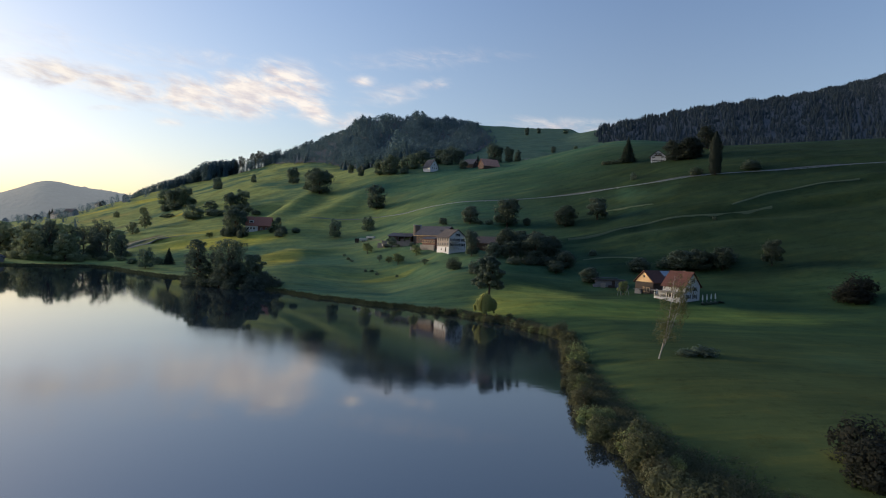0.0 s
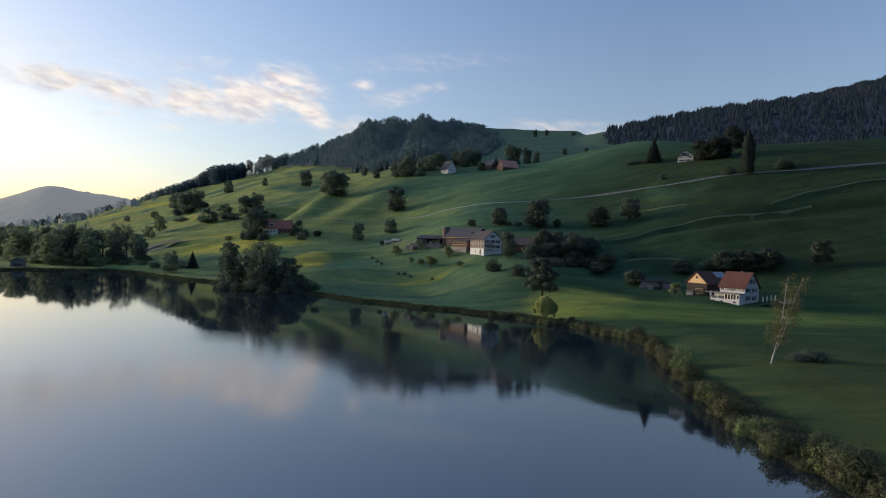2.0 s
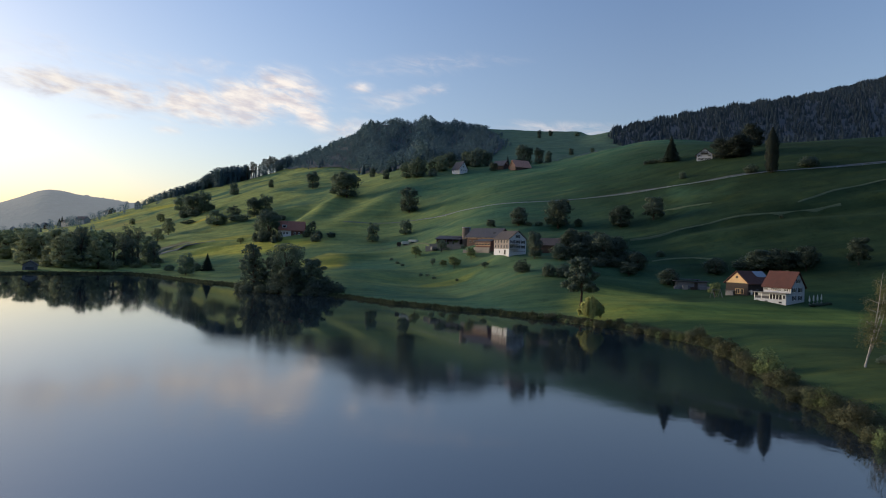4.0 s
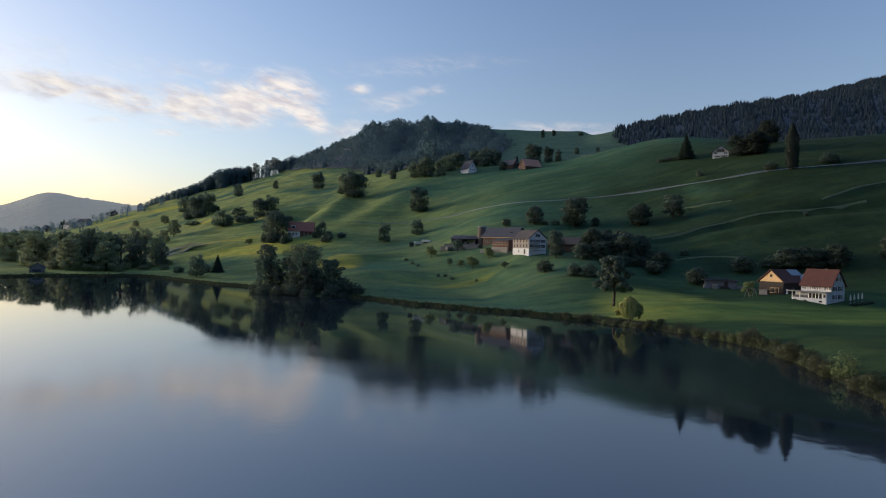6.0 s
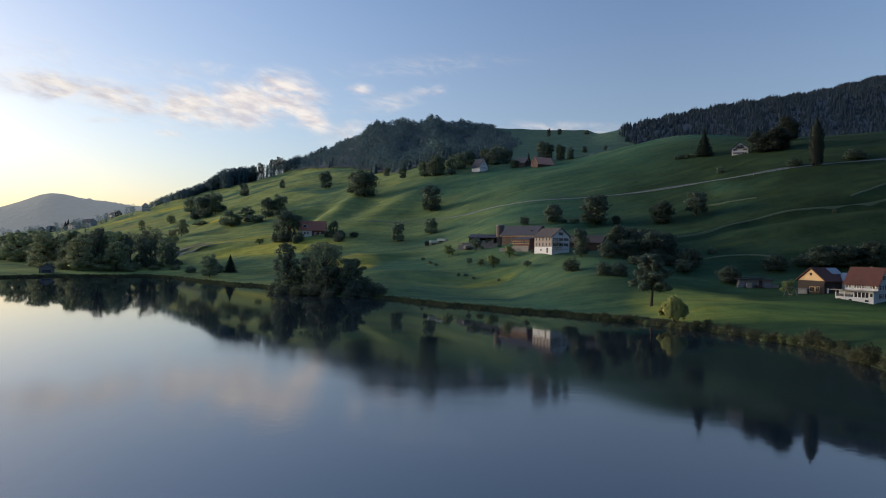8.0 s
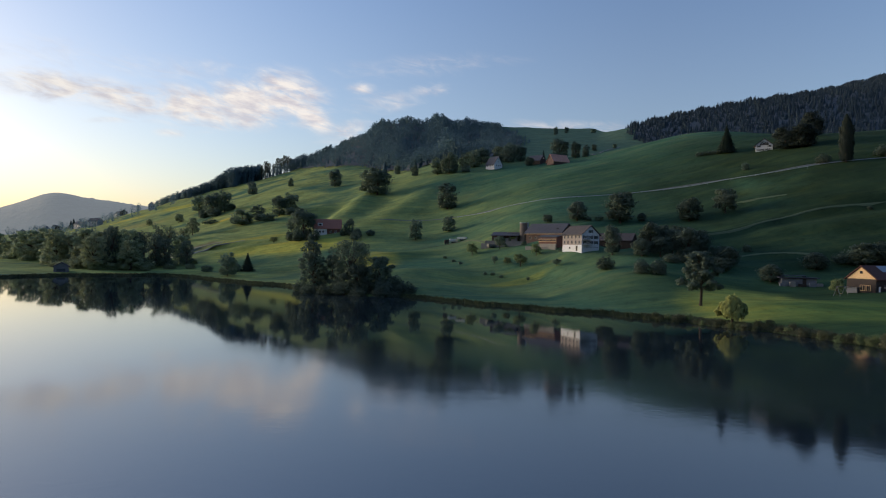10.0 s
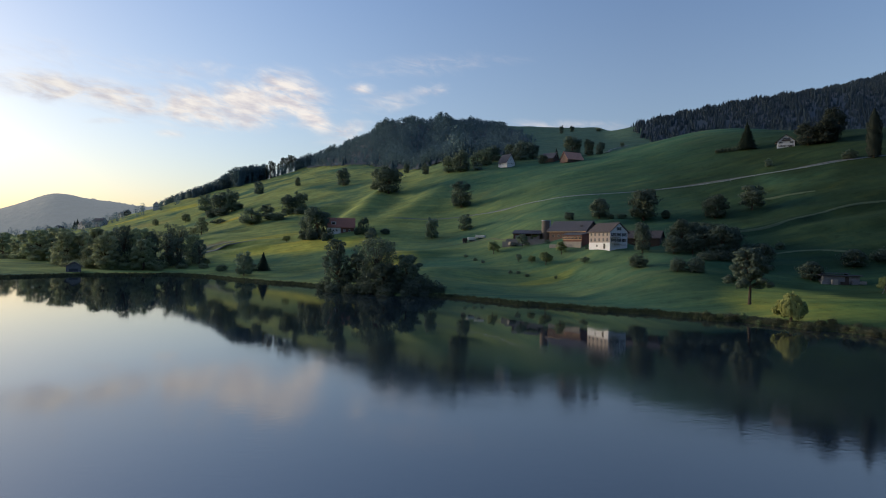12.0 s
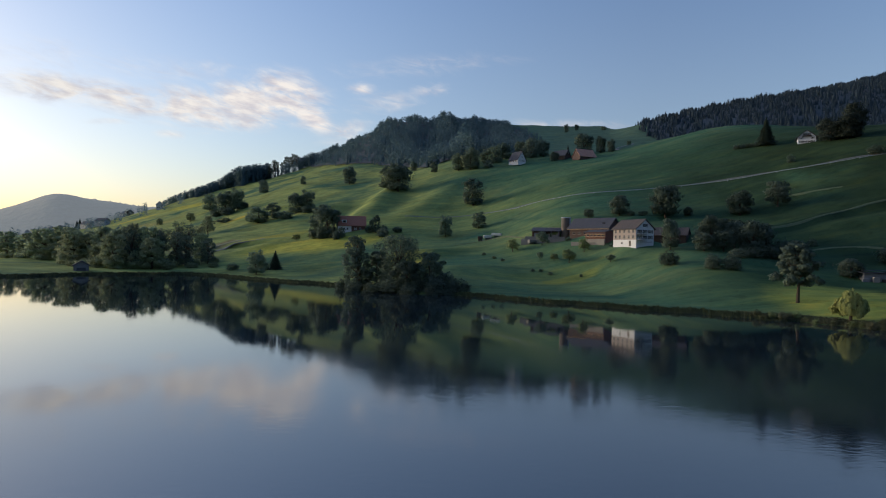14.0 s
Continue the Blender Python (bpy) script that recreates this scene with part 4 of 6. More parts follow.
link = house("lean_to", "low timber link between barn and farmhouse", -4.6, 311.5, 42, 7, 10, 3.1, 3.9, PLANK_RED, SLATE, z=19.6, category="shed")
part("retaining_wall", box((-4.6, -5.2, -3.5, -3.9, 5.4, 0.2)), CONCRETE, link, "white retaining wall")
part("gallery", box((-4.3, -4.9, 1.05, -3.53, 4.9, 1.2), (-4.3, -4.9, 2.0, -4.23, 4.9, 2.1)), PLANK_WARM, link, "pale timber gallery rail")
for u in (-3.8, -1.9, 0.0, 1.9, 3.8):
    window(link, "W", u, 1.35, 1.1, 1.1, 7, 10, None, CREAM)


def silo(x, y, z):
    t = thing("silo", "grey-brown concrete tower silo beside the barn", "silo")
    t.matrix_basis = pose(x, y, z)
    part("tower", tube([(0, 0, -3, 1.9), (0, 0, 9.4, 1.9)], 20), SILO, t)
    for k in range(8):
        part("hoop", tube([(0, 0, k * 1.2, 1.96), (0, 0, k * 1.2 + 0.12, 1.96)], 20), SILO, t)
    part("rim", tube([(0, 0, 9.4, 2.05), (0, 0, 9.7, 2.05)], 20), STEEL, t)
    part("chute", box((1.8, -0.35, -3, 2.55, 0.35, 9.9)), STEEL, t, "pale filling chute")


silo(-14.5, 338, 20.6)


def small_silo(x, y, z):
    t = thing("feed_silo", "small pale steel feed silo against the barn", "silo")
    t.matrix_basis = pose(x, y, z)
    part("tank", tube([(0, 0, 1.2, 0.3), (0, 0, 2.2, 1.1), (0, 0, 6.0, 1.1), (0, 0, 6.6, 0.3)], 14), STEEL, t, smooth_=True)
    for a in range(4):
        part("leg", box((0.8 * math.cos(a * 1.57) - 0.05, 0.8 * math.sin(a * 1.57) - 0.05, -2, 0.8 * math.cos(a * 1.57) + 0.05, 0.8 * math.sin(a * 1.57) + 0.05, 2.2)), STEEL, t)


small_silo(-10.6, 330.5, 19.9)


def prism_roof(half_x, half_y, low, high):
    """A single-pitch roof sheet, low in front and high behind."""
    bm = bmesh.new()
    rings = [[bm.verts.new((x, y, z)) for y, z in ((-half_y, low), (half_y, high), (half_y, high + 0.25), (-half_y, low + 0.25))] for x in (-half_x, half_x)]
    bm.faces.new(rings[0])
    bm.faces.new(rings[1][::-1])
    for i in range(4):
        bm.faces.new((rings[0][i], rings[1][i], rings[1][(i + 1) % 4], rings[0][(i + 1) % 4]))
    bmesh.ops.recalc_face_normals(bm, faces=bm.faces[:])
    return bm


def open_shed(x, y, z, turn):
    t = thing("open_shed", "open-fronted machine shed with flat dark roof", "shed")
    t.matrix_basis = pose(x, y, z, 0, 0, turn)
    part("back_wall", box((-6.4, 3.2, -2, 6.4, 3.4, 3.0)), PLANK_DARK, t)
    for s in (-6.4, 6.2):
        part("side_wall", box((s, -3.4, -2, s + 0.2, 3.2, 2.8)), PLANK_BROWN, t)
    part("front_wall", box((-6.2, -3.4, -2, -1.2, -3.2, 2.5)), PLANK_BROWN, t)
    part("gate", box((-5.4, -3.48, -1, -3.0, -3.4, 1.9)), PLANK_GREY, t, "closed grey shed gate")
    part("apron_wall", box((-9.5, -5.6, -2.2, 9, -5.3, 0.1)), CONCRETE, t, "low pale yard wall")
    for px in (-1.0, 2.4, 5.8):
        part("post", box((px, -3.4, -2, px + 0.25, -3.15, 2.8)), PLANK_GREY, t)
    for px, wide, high in ((0.2, 1.6, 1.5), (3.0, 2.2, 1.1), (4.9, 0.8, 1.7)):
        part("crate", box((px, -2.6, -0.6, px + wide, -1.4, high), bevel=0.04), CONCRETE, t, "pale stacked crates")
    part("roof", prism_roof(7.0, 4.2, 2.6, 4.5), SLATE, t)
    part("roof_light", box((0.6, -0.5, 4.36, 6.6, 0.5, 4.58)), CONCRETE, t, "pale ridge light strip")


open_shed(-22.8, 341, 21.0, -15)
annex = house("annex", "low brown-roofed outbuilding behind the farmhouse", 22, 302, 60, 9, 14, 3.4, 6.2, PLANK_DARK, TILE_BROWN, z=18.4, category="outbuilding")


def trailer(x, y, turn, long, high, mat, label):
    t = thing("trailer", label, "trailer", "trailers on the farm track")
    t.matrix_basis = pose(x, y, ground(x, y), 0, 0, turn)
    body = box((-long / 2, -1.1, 0.6, long / 2, 1.1, high))
    bmesh.ops.bevel(body, geom=body.edges[:], offset=0.25, segments=2, affect="EDGES")
    part("body", body, mat, t)
    part("drawbar", box((long / 2, -0.06, 0.5, long / 2 + 1.2, 0.06, 0.62)), STEEL, t)
    for s in (-1.05, 1.05):
        for px in (-0.6, 0.6):
            part("wheel", tube([(px, s - 0.12, 0.4, 0.4), (px, s + 0.12, 0.4, 0.4)], 12), SHUTTER, t)


trailer(-48.5, 377, 12, 4.6, 2.3, CANVAS, "white covered trailer parked on the track")
trailer(-43.8, 375.5, -20, 5.4, 2.0, CANVAS, "pale canvas-covered hay trailer on the track")
trailer(-30.5, 333.5, 25, 4.2, 2.0, CONCRETE, "grey farm trailer beside the machine shed")
trailer(-52.3, 377.5, 5, 2.5, 2.7, PLANK_DARK, "dark box trailer parked on the track")


def yard_wall(x, y, z, turn, long):
    t = thing("yard_wall", "low pale wall along the farmyard", "wall")
    t.matrix_basis = pose(x, y, z, 0, 0, turn)
    part("wall", box((-long / 2, -0.2, -2, long / 2, 0.2, 0.8), bevel=0.04), CONCRETE, t)


yard_wall(-26, 333, 19.0, -20, 20)
yard_wall(-10.2, 309.6, ground(-10.2, 309.6) + 0.4, -32, 15)

# the house near the shore
near = house("country_house", "white country house with red tiled roof and shutters", 77.0, 199.4, 31, 7.2, 8.4, 4.9, 9.0, SHADED_PLASTER, TILE_RED, z=5.3, over=0.6, chimneys=((0.5, -0.6),))
for z in (0.9, 3.3):
    for u in (-1.9, 1.2):
        window(near, "S", u, z, 0.95, 1.2, 7.2, 8.4, SHUTTER)
window(near, "S", 0, 6.0, 0.95, 1.1, 7.2, 8.4, SHUTTER)
for u in (-3.7, -3.05, -1.6, -0.95, -0.3, 0.35, 1.0, 2.5, 3.15, 3.8):
    window(near, "W", u, 3.45, 0.5, 0.9, 7.2, 8.4)
porch = part("porch", box((-6.1, -4.2, -1.2, -3.65, 5.6, 1.0), (-4.2, 0.8, 1.0, -3.65, 5.6, 2.7), (-6.1, -4.2, 2.5, -3.65, 0.8, 2.7), (-6.1, -4.2, 1.0, -3.65, -3.1, 2.5)), SHADED_PLASTER, near, "white veranda with parapet and open loggia")
for i in range(5):
    part("post", box((-6.08, -3.1 + i * 0.95, 1.0, -5.94, -2.96 + i * 0.95, 2.5)), PAINT_WHITE, porch)
for y in (3.2, 5.44):
    part("post", box((-6.08, y, 1.0, -5.94, y + 0.14, 2.75)), PAINT_WHITE, porch)
for i in range(4):
    part("pane", box((-6.04, -2.94 + i * 0.95, 1.06, -6.01, -2.17 + i * 0.95, 2.44)), GLASS, porch)
part("pane", box((-6.13, -3.95, 1.35, -6.105, -3.35, 2.3)), GLASS, porch)
part("railing", box((-6.06, 0.9, 1.72, -6.0, 5.5, 1.82), (-6.04, 0.9, 1.05, -6.02, 5.5, 1.68)), SHUTTER, porch, "dark loggia railing")
for y in (-3.0, 1.2, 4.2):
    part("basement_window", box((-6.14, y, -0.05, -6.095, y + 0.9, 0.45)), GLASS, porch)
part("awning", box((-7.0, -4.5, 2.73, -3.65, 6.9, 2.93), bevel=0.04), CONCRETE, porch, "flat pale veranda roof")
part("terrace", box((-8.6, 2.0, -1.6, -3.6, 9.5, -0.35)), CONCRETE, near, "low paved terrace beside the house")
byre = house("barn", "timber barn with honey-coloured boarded gable and red roof", 75.6, 217.9, -62, 8.2, 12.4, 4.1, 7.6, PLANK_DARK, TILE_RED, z=6.1, over=0.6, category="barn", gable=PLANK_WARM, gable_label="sunlit honey-coloured gable boards")
window(byre, "S", 0.4, 0.6, 1.3, 1.5, 8.2, 12.4, None, PLANK_WARM)
window(byre, "S", 2.0, 0.6, 1.0, 1.5, 8.2, 12.4, None, PLANK_WARM)
window(byre, "S", 0.0, 5.6, 0.6, 0.6, 8.2, 12.5, None, PLANK_DARK)
part("door", box((4.14, -4.9, -0.4, 4.2, -4.0, 1.8)), PAINT_WHITE, byre, "white door")
window(byre, "E", -1.5, 1.4, 0.7, 0.7, 8.2, 12.4, None, PLANK_GREY)
part("log_rack", box((-3.6, -6.9, -0.6, -0.8, -6.25, 1.1), (-3.9, -7.3, 1.3, -0.5, -6.22, 1.42)), PLANK_GREY, byre, "weathered log rack under a board roof")
sheet = bmesh.new()
low, high = [7.6 + 0.42 - (3.5 / 4.1) * u for u in (2.3, 0.25)]
bmesh.ops.convex_hull(sheet, input=[sheet.verts.new((u, v, z + dz)) for v in (0.8, 6.2) for u, z in ((2.3, low), (0.25, high)) for dz in (0, 0.06)])
part("metal_sheet", sheet, STEEL, byre, "pale sheet-metal strip on the roof")
middle = house("link_building", "low grey-roofed link between house and barn", 83.2, 214.0, 20, 5, 8, 4.6, 6.6, PLASTER, STEEL, z=5.6, over=0.4, category="outbuilding")


SHED_STUFF = ((-4.4, -2.4, 1.6, 0.9), (-2.2, -2.6, 1.4, 1.3), (0.2, -2.5, 1.8, 0.8), (2.6, -2.4, 1.5, 1.1), (4.6, -1.6, 1.6, 1.0))


def shed_pile(x, y, turn):
    t = thing("garden_shed", "weathered grey shed with stacked boards under a roof", "shed")
    t.matrix_basis = pose(x, y, ground(x, y), 0, 0, turn)
    t.matrix_basis = t.matrix_basis @ Matrix.Scale(1.25, 4)
    part("wall", box((-4.6, -1.6, -0.8, 3.8, 1.6, 1.9)), PLANK_GREY, t)
    part("roof", box((-5.4, -2.3, 1.9, 4.4, 2.2, 2.1), bevel=0.03), SLATE, t, "dark sheet roof")
    part("upper_roof", box((-4.6, -0.6, 2.4, 2.2, 2.6, 2.55), (-4.2, 0.2, 2.1, -4.0, 2.2, 2.4), (1.6, 0.2, 2.1, 1.8, 2.2, 2.4)), SLATE, t)
    for k, (px, py, wide, high) in enumerate(SHED_STUFF):
        part("board_stack", box((px - wide / 2, py, -0.6, px + wide / 2, py + 0.7, high - 0.4), bevel=0.03), (PLANK_GREY, CONCRETE, PLANK_DARK)[k % 3], t)
    part("door", box((0.4, -1.68, -0.5, 1.3, -1.6, 1.7)), PLANK_DARK, t)


shed_pile(64.5, 237.5, -12)


def parasol(x, y, h):
    t = thing("parasol", "closed white garden parasol on the terrace", "parasol", "parasols on the terrace")
    t.matrix_basis = pose(x, y, ground(x, y))
    part("pole", tube([(0, 0, -0.2, 0.035), (0, 0, h + 0.1, 0.03)], 6), STEEL, t)
    part("canopy", tube([(0, 0, 0.8, 0.22), (0, 0, 1.2, 0.26), (0, 0, h - 0.3, 0.14), (0, 0, h, 0.04)], 8), CANVAS, t, "folded white canvas")
    part("base", tube([(0, 0, -0.1, 0.35), (0, 0, 0.12, 0.33)], 10), CONCRETE, t)


for i in range(4):
    parasol(82.0 + i * 1.75, 194.6 + i * 0.95, 2.5)


def swing(x, y, turn):
    t = thing("swing_frame", "weathered grey wooden swing frame in the garden", "swing")
    t.matrix_basis = pose(x, y, ground(x, y), 0, 0, turn)
    for s in (-1.6, 1.6):
        for d in (-1, 1):
            part("leg", tube([(s, d * 1.1, -0.2, 0.07), (s, 0, 2.6, 0.06)], 6), PLANK_GREY, t)
    part("beam", tube([(-1.9, 0, 2.6, 0.07), (1.9, 0, 2.6, 0.07)], 6), PLANK_GREY, t)
    part("seat", box((-0.3, -0.15, 0.5, 0.3, 0.15, 0.55)), PLANK_WARM, t)


swing(62, 211.5, 20)

# houses on the upper slope
upper = house("upper_house", "white gabled house with dark slate roof", -13.5, 551, 35, 8.5, 11, 3.0, 9.4, PLASTER, SLATE, category="house", chimneys=((0.6, 1.0),))
for u in (-2, 0.3, 2.2):
    window(upper, "S", u, 1.2, 0.9, 1.2, 8.5, 11)
window(upper, "S", 0, 4.4, 0.9, 1.1, 8.5, 11)
window(upper, "S", 0, 6.8, 0.7, 0.8, 8.5, 11)
for u in (-3, 0, 3):
    window(upper, "W", u, 1.0, 0.9, 1.2, 8.5, 11)
house("upper_barn", "long barn with orange-red tiled roof", 36.5, 531.5, -66, 10, 15, 1.4, 7.0, PLANK_BROWN, TILE_SALMON, category="barn")
darkhouse = house("chalet", "dark-roofed chalet with boarded walls", 22, 550, 50, 9, 12, 2.0, 6.4, PLANK_DARK, SLATE, category="house")
window(darkhouse, "S", 0, 3.6, 1.4, 1.2, 9, 13)
shutterhouse = house("hill_house", "white hill house with dark shutters and flat-pitched roof", 140.5, 411, -26, 9.2, 9, 4.0, 7.7, PLASTER, TILE_BROWN, over=1.0, category="house", z=79.6)
for z, us in ((0.6, (-3.0, -1.0, 1.2, 3.0)), (2.7, (-2.8, 2.8)), (4.9, (-1, 1))):
    for u in us:
        window(shutterhouse, "S", u, z, 0.8, 1.1, 9.2, 9, SHUTTER)
part("balcony", box((-2.4, -5.4, 4.1, 2.4, -4.55, 4.25), (-2.4, -5.4, 4.25, 2.4, -5.34, 4.75)), PLANK_DARK, shutterhouse, "dark timber balcony")
redl = house("lake_farmhouse", "red-roofed farmhouse with white dormer and boarded wall", -131, 441, 98, 11, 17, 4.2, 9.6, PLANK_RED, TILE_BRIGHT, over=1.0, category="house", z=24.8, chimneys=((-1.0, 3.0), (0.5, 1.0)))
part("white_wall", box((-5.62, 0.0, -1.5, -5.53, 8.4, 3.4)), PLASTER, redl, "white plastered lower wall")
d2 = part("dormer", box((-4.6, 3.0, 5.2, -2.2, 6.0, 7.2)), PLASTER, redl, "white dormer")
part("pane", box((-4.65, 3.5, 5.6, -4.58, 5.5, 6.8)), GLASS, d2)
for u in (-6.5, -4.5, -2.5, 2.5, 5.5):
    window(redl, "W", u, 0.9, 1.1, 1.3, 11.3, 17)
for u in (-2.5, 0, 2.5):
    window(redl, "S", u, 2.0, 1.1, 1.3, 11, 17)


def boathouse(x, y, turn):
    t = house("boathouse", "weathered grey timber boathouse at the waterline", x, y, turn, 6.4, 8, 2.7, 4.6, PLANK_GREY, SLATE, z=1.0, category="boathouse")
    part("gate", box((-1.9, -4.08, -0.8, 1.9, -4.0, 1.7)), SHUTTER, t, "dark open boat gate")
    for s in (-3.0, 2.85):
        part("pile", box((s, -5.2, -2, s + 0.18, -5.0, 1.2)), PLANK_DARK, t)
    part("landing", box((-3.2, -5.4, 0.1, 3.2, -4.1, 0.22)), CONCRETE, t, "narrow landing stage")


boathouse(-246, 343, 30)

# the village on the far left slope
VILLAGE = [(-754, 1156, 10, 14, 20), (-640, 1030, 12, 22, 60), (-600, 1000, 11, 20, 70), (-655, 1190, 12, 16, 30), (-690, 1240, 11, 14, 50), (-505, 985, 9, 13, 20), (-560, 1190, 10, 14, 40), (-820, 1250, 10, 14, 10), (-545, 1230, 9, 12, 15), (-890, 1330, 9, 12, 60), (-945, 1340, 10, 14, 30)]
for i, (x, y, w, d, turn) in enumerate(VILLAGE):
    v = house("village_house", "grey village house with dark roof on the slope" if i % 3 else "dark timber village house with slate roof", x, y, turn, w, d, 5.0 + i % 3, 9.5 + i % 3, VILLAGE_WALL if i % 3 else PLANK_DARK, SLATE)
    v["group"] = "village houses"
    for u in (-2.5, 0, 2.5):
        for z in (1.2, 3.6):
            window(v, "S", u, z, 1.1, 1.3, w, d)
            window(v, "W", u, z, 1.1, 1.3, w, d)

# ---- roads ----


def strip(name, pts, width, mat, label, category, lift=0.06, step=4.0, drape=False):
    """A road that follows the ground through the given places."""
    pts = np.array(pts, float)
    seg = np.concatenate([[0], np.cumsum(np.hypot(*np.diff(pts, axis=0).T))])
    s = np.arange(0, seg[-1], step)
    w = [knot_weights(seg, s) @ pts[:, k] for k in (0, 1)]
    c = np.stack(w, 1)
    d = np.gradient(c, axis=0)
    n = np.stack([-d[:, 1], d[:, 0]], 1) / np.hypot(d[:, 0], d[:, 1])[:, None]
    v = []
    for q, m in zip(c, n):
        z = max(ground(*(q + m * width / 2)), ground(*(q - m * width / 2)), ground(*q)) + lift
        for e, drop in ((-width / 2 - 0.25, 0.8), (-width / 2, 0), (0, -0.05), (width / 2, 0), (width / 2 + 0.25, 0.8)):
            v.append((*(q + m * e), (ground(*(q + m * e)) + lift * (drop < 0.5) - 0.1 * (drop > 0.5)) if drape else z - drop))
    f = [(i * 5 + k, i * 5 + k + 1, i * 5 + k + 6, i * 5 + k + 5) for i in range(len(c) - 1) for k in range(4)]
    ob = new(name, mesh_from(name, v, f, mat, True))
    tagged(ob, label, category, kind="structure")
    return c, n


centre, across = strip("road", [(300, 322), (240, 331), (198, 340), (166, 347), (127, 362), (89, 385), (60, 398), (22, 408), (-8, 426), (-40, 448), (-70, 458), (-100, 462)], 0.9, ASPHALT, "narrow asphalt road climbing across the meadow", "road", lift=0.14, step=2.0, drape=True)


def guard_rail():
    t = thing("guard_rail", "pale steel guard rail along the hillside road", "guard rail")
    v, f = [], []
    sel = [i for i in range(len(centre)) if centre[i][0] > -45 and i % 2 == 0]
    for i in sel:
        q = centre[i] - across[i] * -2.7 * (1 if across[i][1] < 0 else -1)
        z = ground(*q) + 0.6
        v += [(*q, z), (*q, z + 0.2), (q[0], q[1] + 0.06, z + 0.2), (q[0], q[1] + 0.06, z)]
    for k in range(len(sel) - 1):
        for e in range(4):
            f.append((k * 4 + e, k * 4 + (e + 1) % 4, k * 4 + 4 + (e + 1) % 4, k * 4 + 4 + e))
    part("rail", mesh_from("rail", v, f, STEEL), STEEL, t)
    for k in range(0, len(sel), 3):
        x, y, z = v[k * 4]
        part("post", box((x - 0.06, y + 0.06, z - 1.2, x + 0.06, y + 0.18, z + 0.4)), STEEL, t)


guard_rail()
strip("track", [(-66, 374), (-56, 376), (-45, 372), (-36, 358), (-30, 345), (-22, 334), (-10, 322)], 0.9, WORN, "gravel farm track to the yard", "track")
strip("lane", [(-250, 424), (-236, 432), (-226, 445), (-223.5, 458), (-219, 466), (-211, 468), (-203, 470), (-196, 478)], 3.4, GRAVEL, "pale gravel lane rounding the hillside", "track")
strip("bare_bank", [(-214, 478), (-221, 479), (-228, 475), (-231, 463), (-231, 450), (-240, 440)], 7.0, BARE, "bare tan bank above the gravel lane", "bank", lift=0.25, step=2.0, drape=True)
for k, line in enumerate(([(60, 299), (78, 302), (105, 306.6), (132, 303.5), (160, 302)], [(62, 274), (72, 274.6), (88, 269)], [(142, 307.5), (168, 313.6), (210, 314.4)], [(82, 344), (95, 336.6), (112, 330)])):
    strip("terrace_edge", line, 0.4, PALE_GRASS, "pale grass edge of a meadow terrace", "grass edge", lift=0.12, step=2.0, drape=True)
strip("path", [(70, 549), (90, 640), (130, 780), (175, 930), (220, 1010)], 2.4, GRAVEL, "pale field path over the upper meadow", "path", step=8)

# ---- planting ----
ROUND = [
    (broadleaf("tree", 11, 12, 11, 4200, 0.64, LEAF_DARK, "round dark-leaved tree standing in the meadow", stem=0.02), 12, 11),
    (broadleaf("tree", 12, 12, 10, 4200, 0.64, LEAF, "leafy green broad tree in the meadow", stem=0.03), 12, 10),
    (broadleaf("tree", 13, 12, 11, 4200, 0.64, LEAF_DARK, "dense dark-green tree on the slope", stem=0.03), 12, 11),
    (broadleaf("tree", 14, 12, 11, 4000, 0.64, LEAF, "spreading green tree on the slope", stem=0.05, gaps=0.1), 12, 11),
]
SMALL = [
    (broadleaf("fruit_tree", 21, 6, 6, 2000, 0.36, LEAF, "small round fruit tree on the farm slope", stem=0.14), 6, 6),
    (broadleaf("fruit_tree", 22, 6, 6, 2000, 0.36, LEAF_LIGHT, "small light-green fruit tree on the farm slope", stem=0.12), 6, 6),
]
BUSH = [
    (bush("bush", 31, 1300, 0.08, LEAF_DARK, "dense dark-green bush on the slope"), 1, 1),
    (bush("bush", 32, 1300, 0.08, LEAF, "rounded green bush on the slope"), 1, 1),
]
HILL_TREES = [(-158, 331, 10.5, 9), (-177, 722, 19, 15), (-110, 545, 21, 22), (-118, 552, 17, 16), (-52, 475, 17.5, 16), (-51, 418, 9.3, 9.3), (-71, 407, 11.5, 9), (-295, 807, 15.7, 14), (-241, 781, 9.7, 7), (-350, 778, 19, 19), (-304, 701, 23.5, 20), (-291, 698, 22, 17), (-203, 591, 17, 15.5), (-194, 596, 16.7, 15.6), (-226, 602, 10.5, 13.7), (-229, 568, 13, 18), (-145, 434, 18.7, 16.4), (-156, 451, 14, 10), (-114, 425, 10, 7.3)]
FARM_TREES = [(14.8, 352, 9.8, 9.5), (35, 345, 14.5, 14.5), (65, 332.5, 10.6, 11.2), (81.4, 330.5, 10.6, 11.3), (12.8, 276, 11.0, 6.6), (28, 277, 11.4, 8.6), (40, 269.5, 11.2, 10.2), (34, 284, 9.5, 9), (46, 276, 9.5, 9.5), (81.5, 257, 6, 8.4), (97, 253, 8, 10.5), (104, 251, 8.3, 10.4), (112, 248, 8.6, 9), (130, 245, 9.5, 8.4), (46, 345, 4.2, 4.4), (-0.5, 351.5, 3.9, 5.4), (29, 268, 7, 8), (22, 268, 6.5, 7), (30, 284, 8, 9), (37, 277, 9, 9), (50, 284, 8, 9), (44, 291, 8, 9), (52, 262, 7, 8), (47, 256, 5, 7), (57.4, 241.6, 5.8, 7.2)]
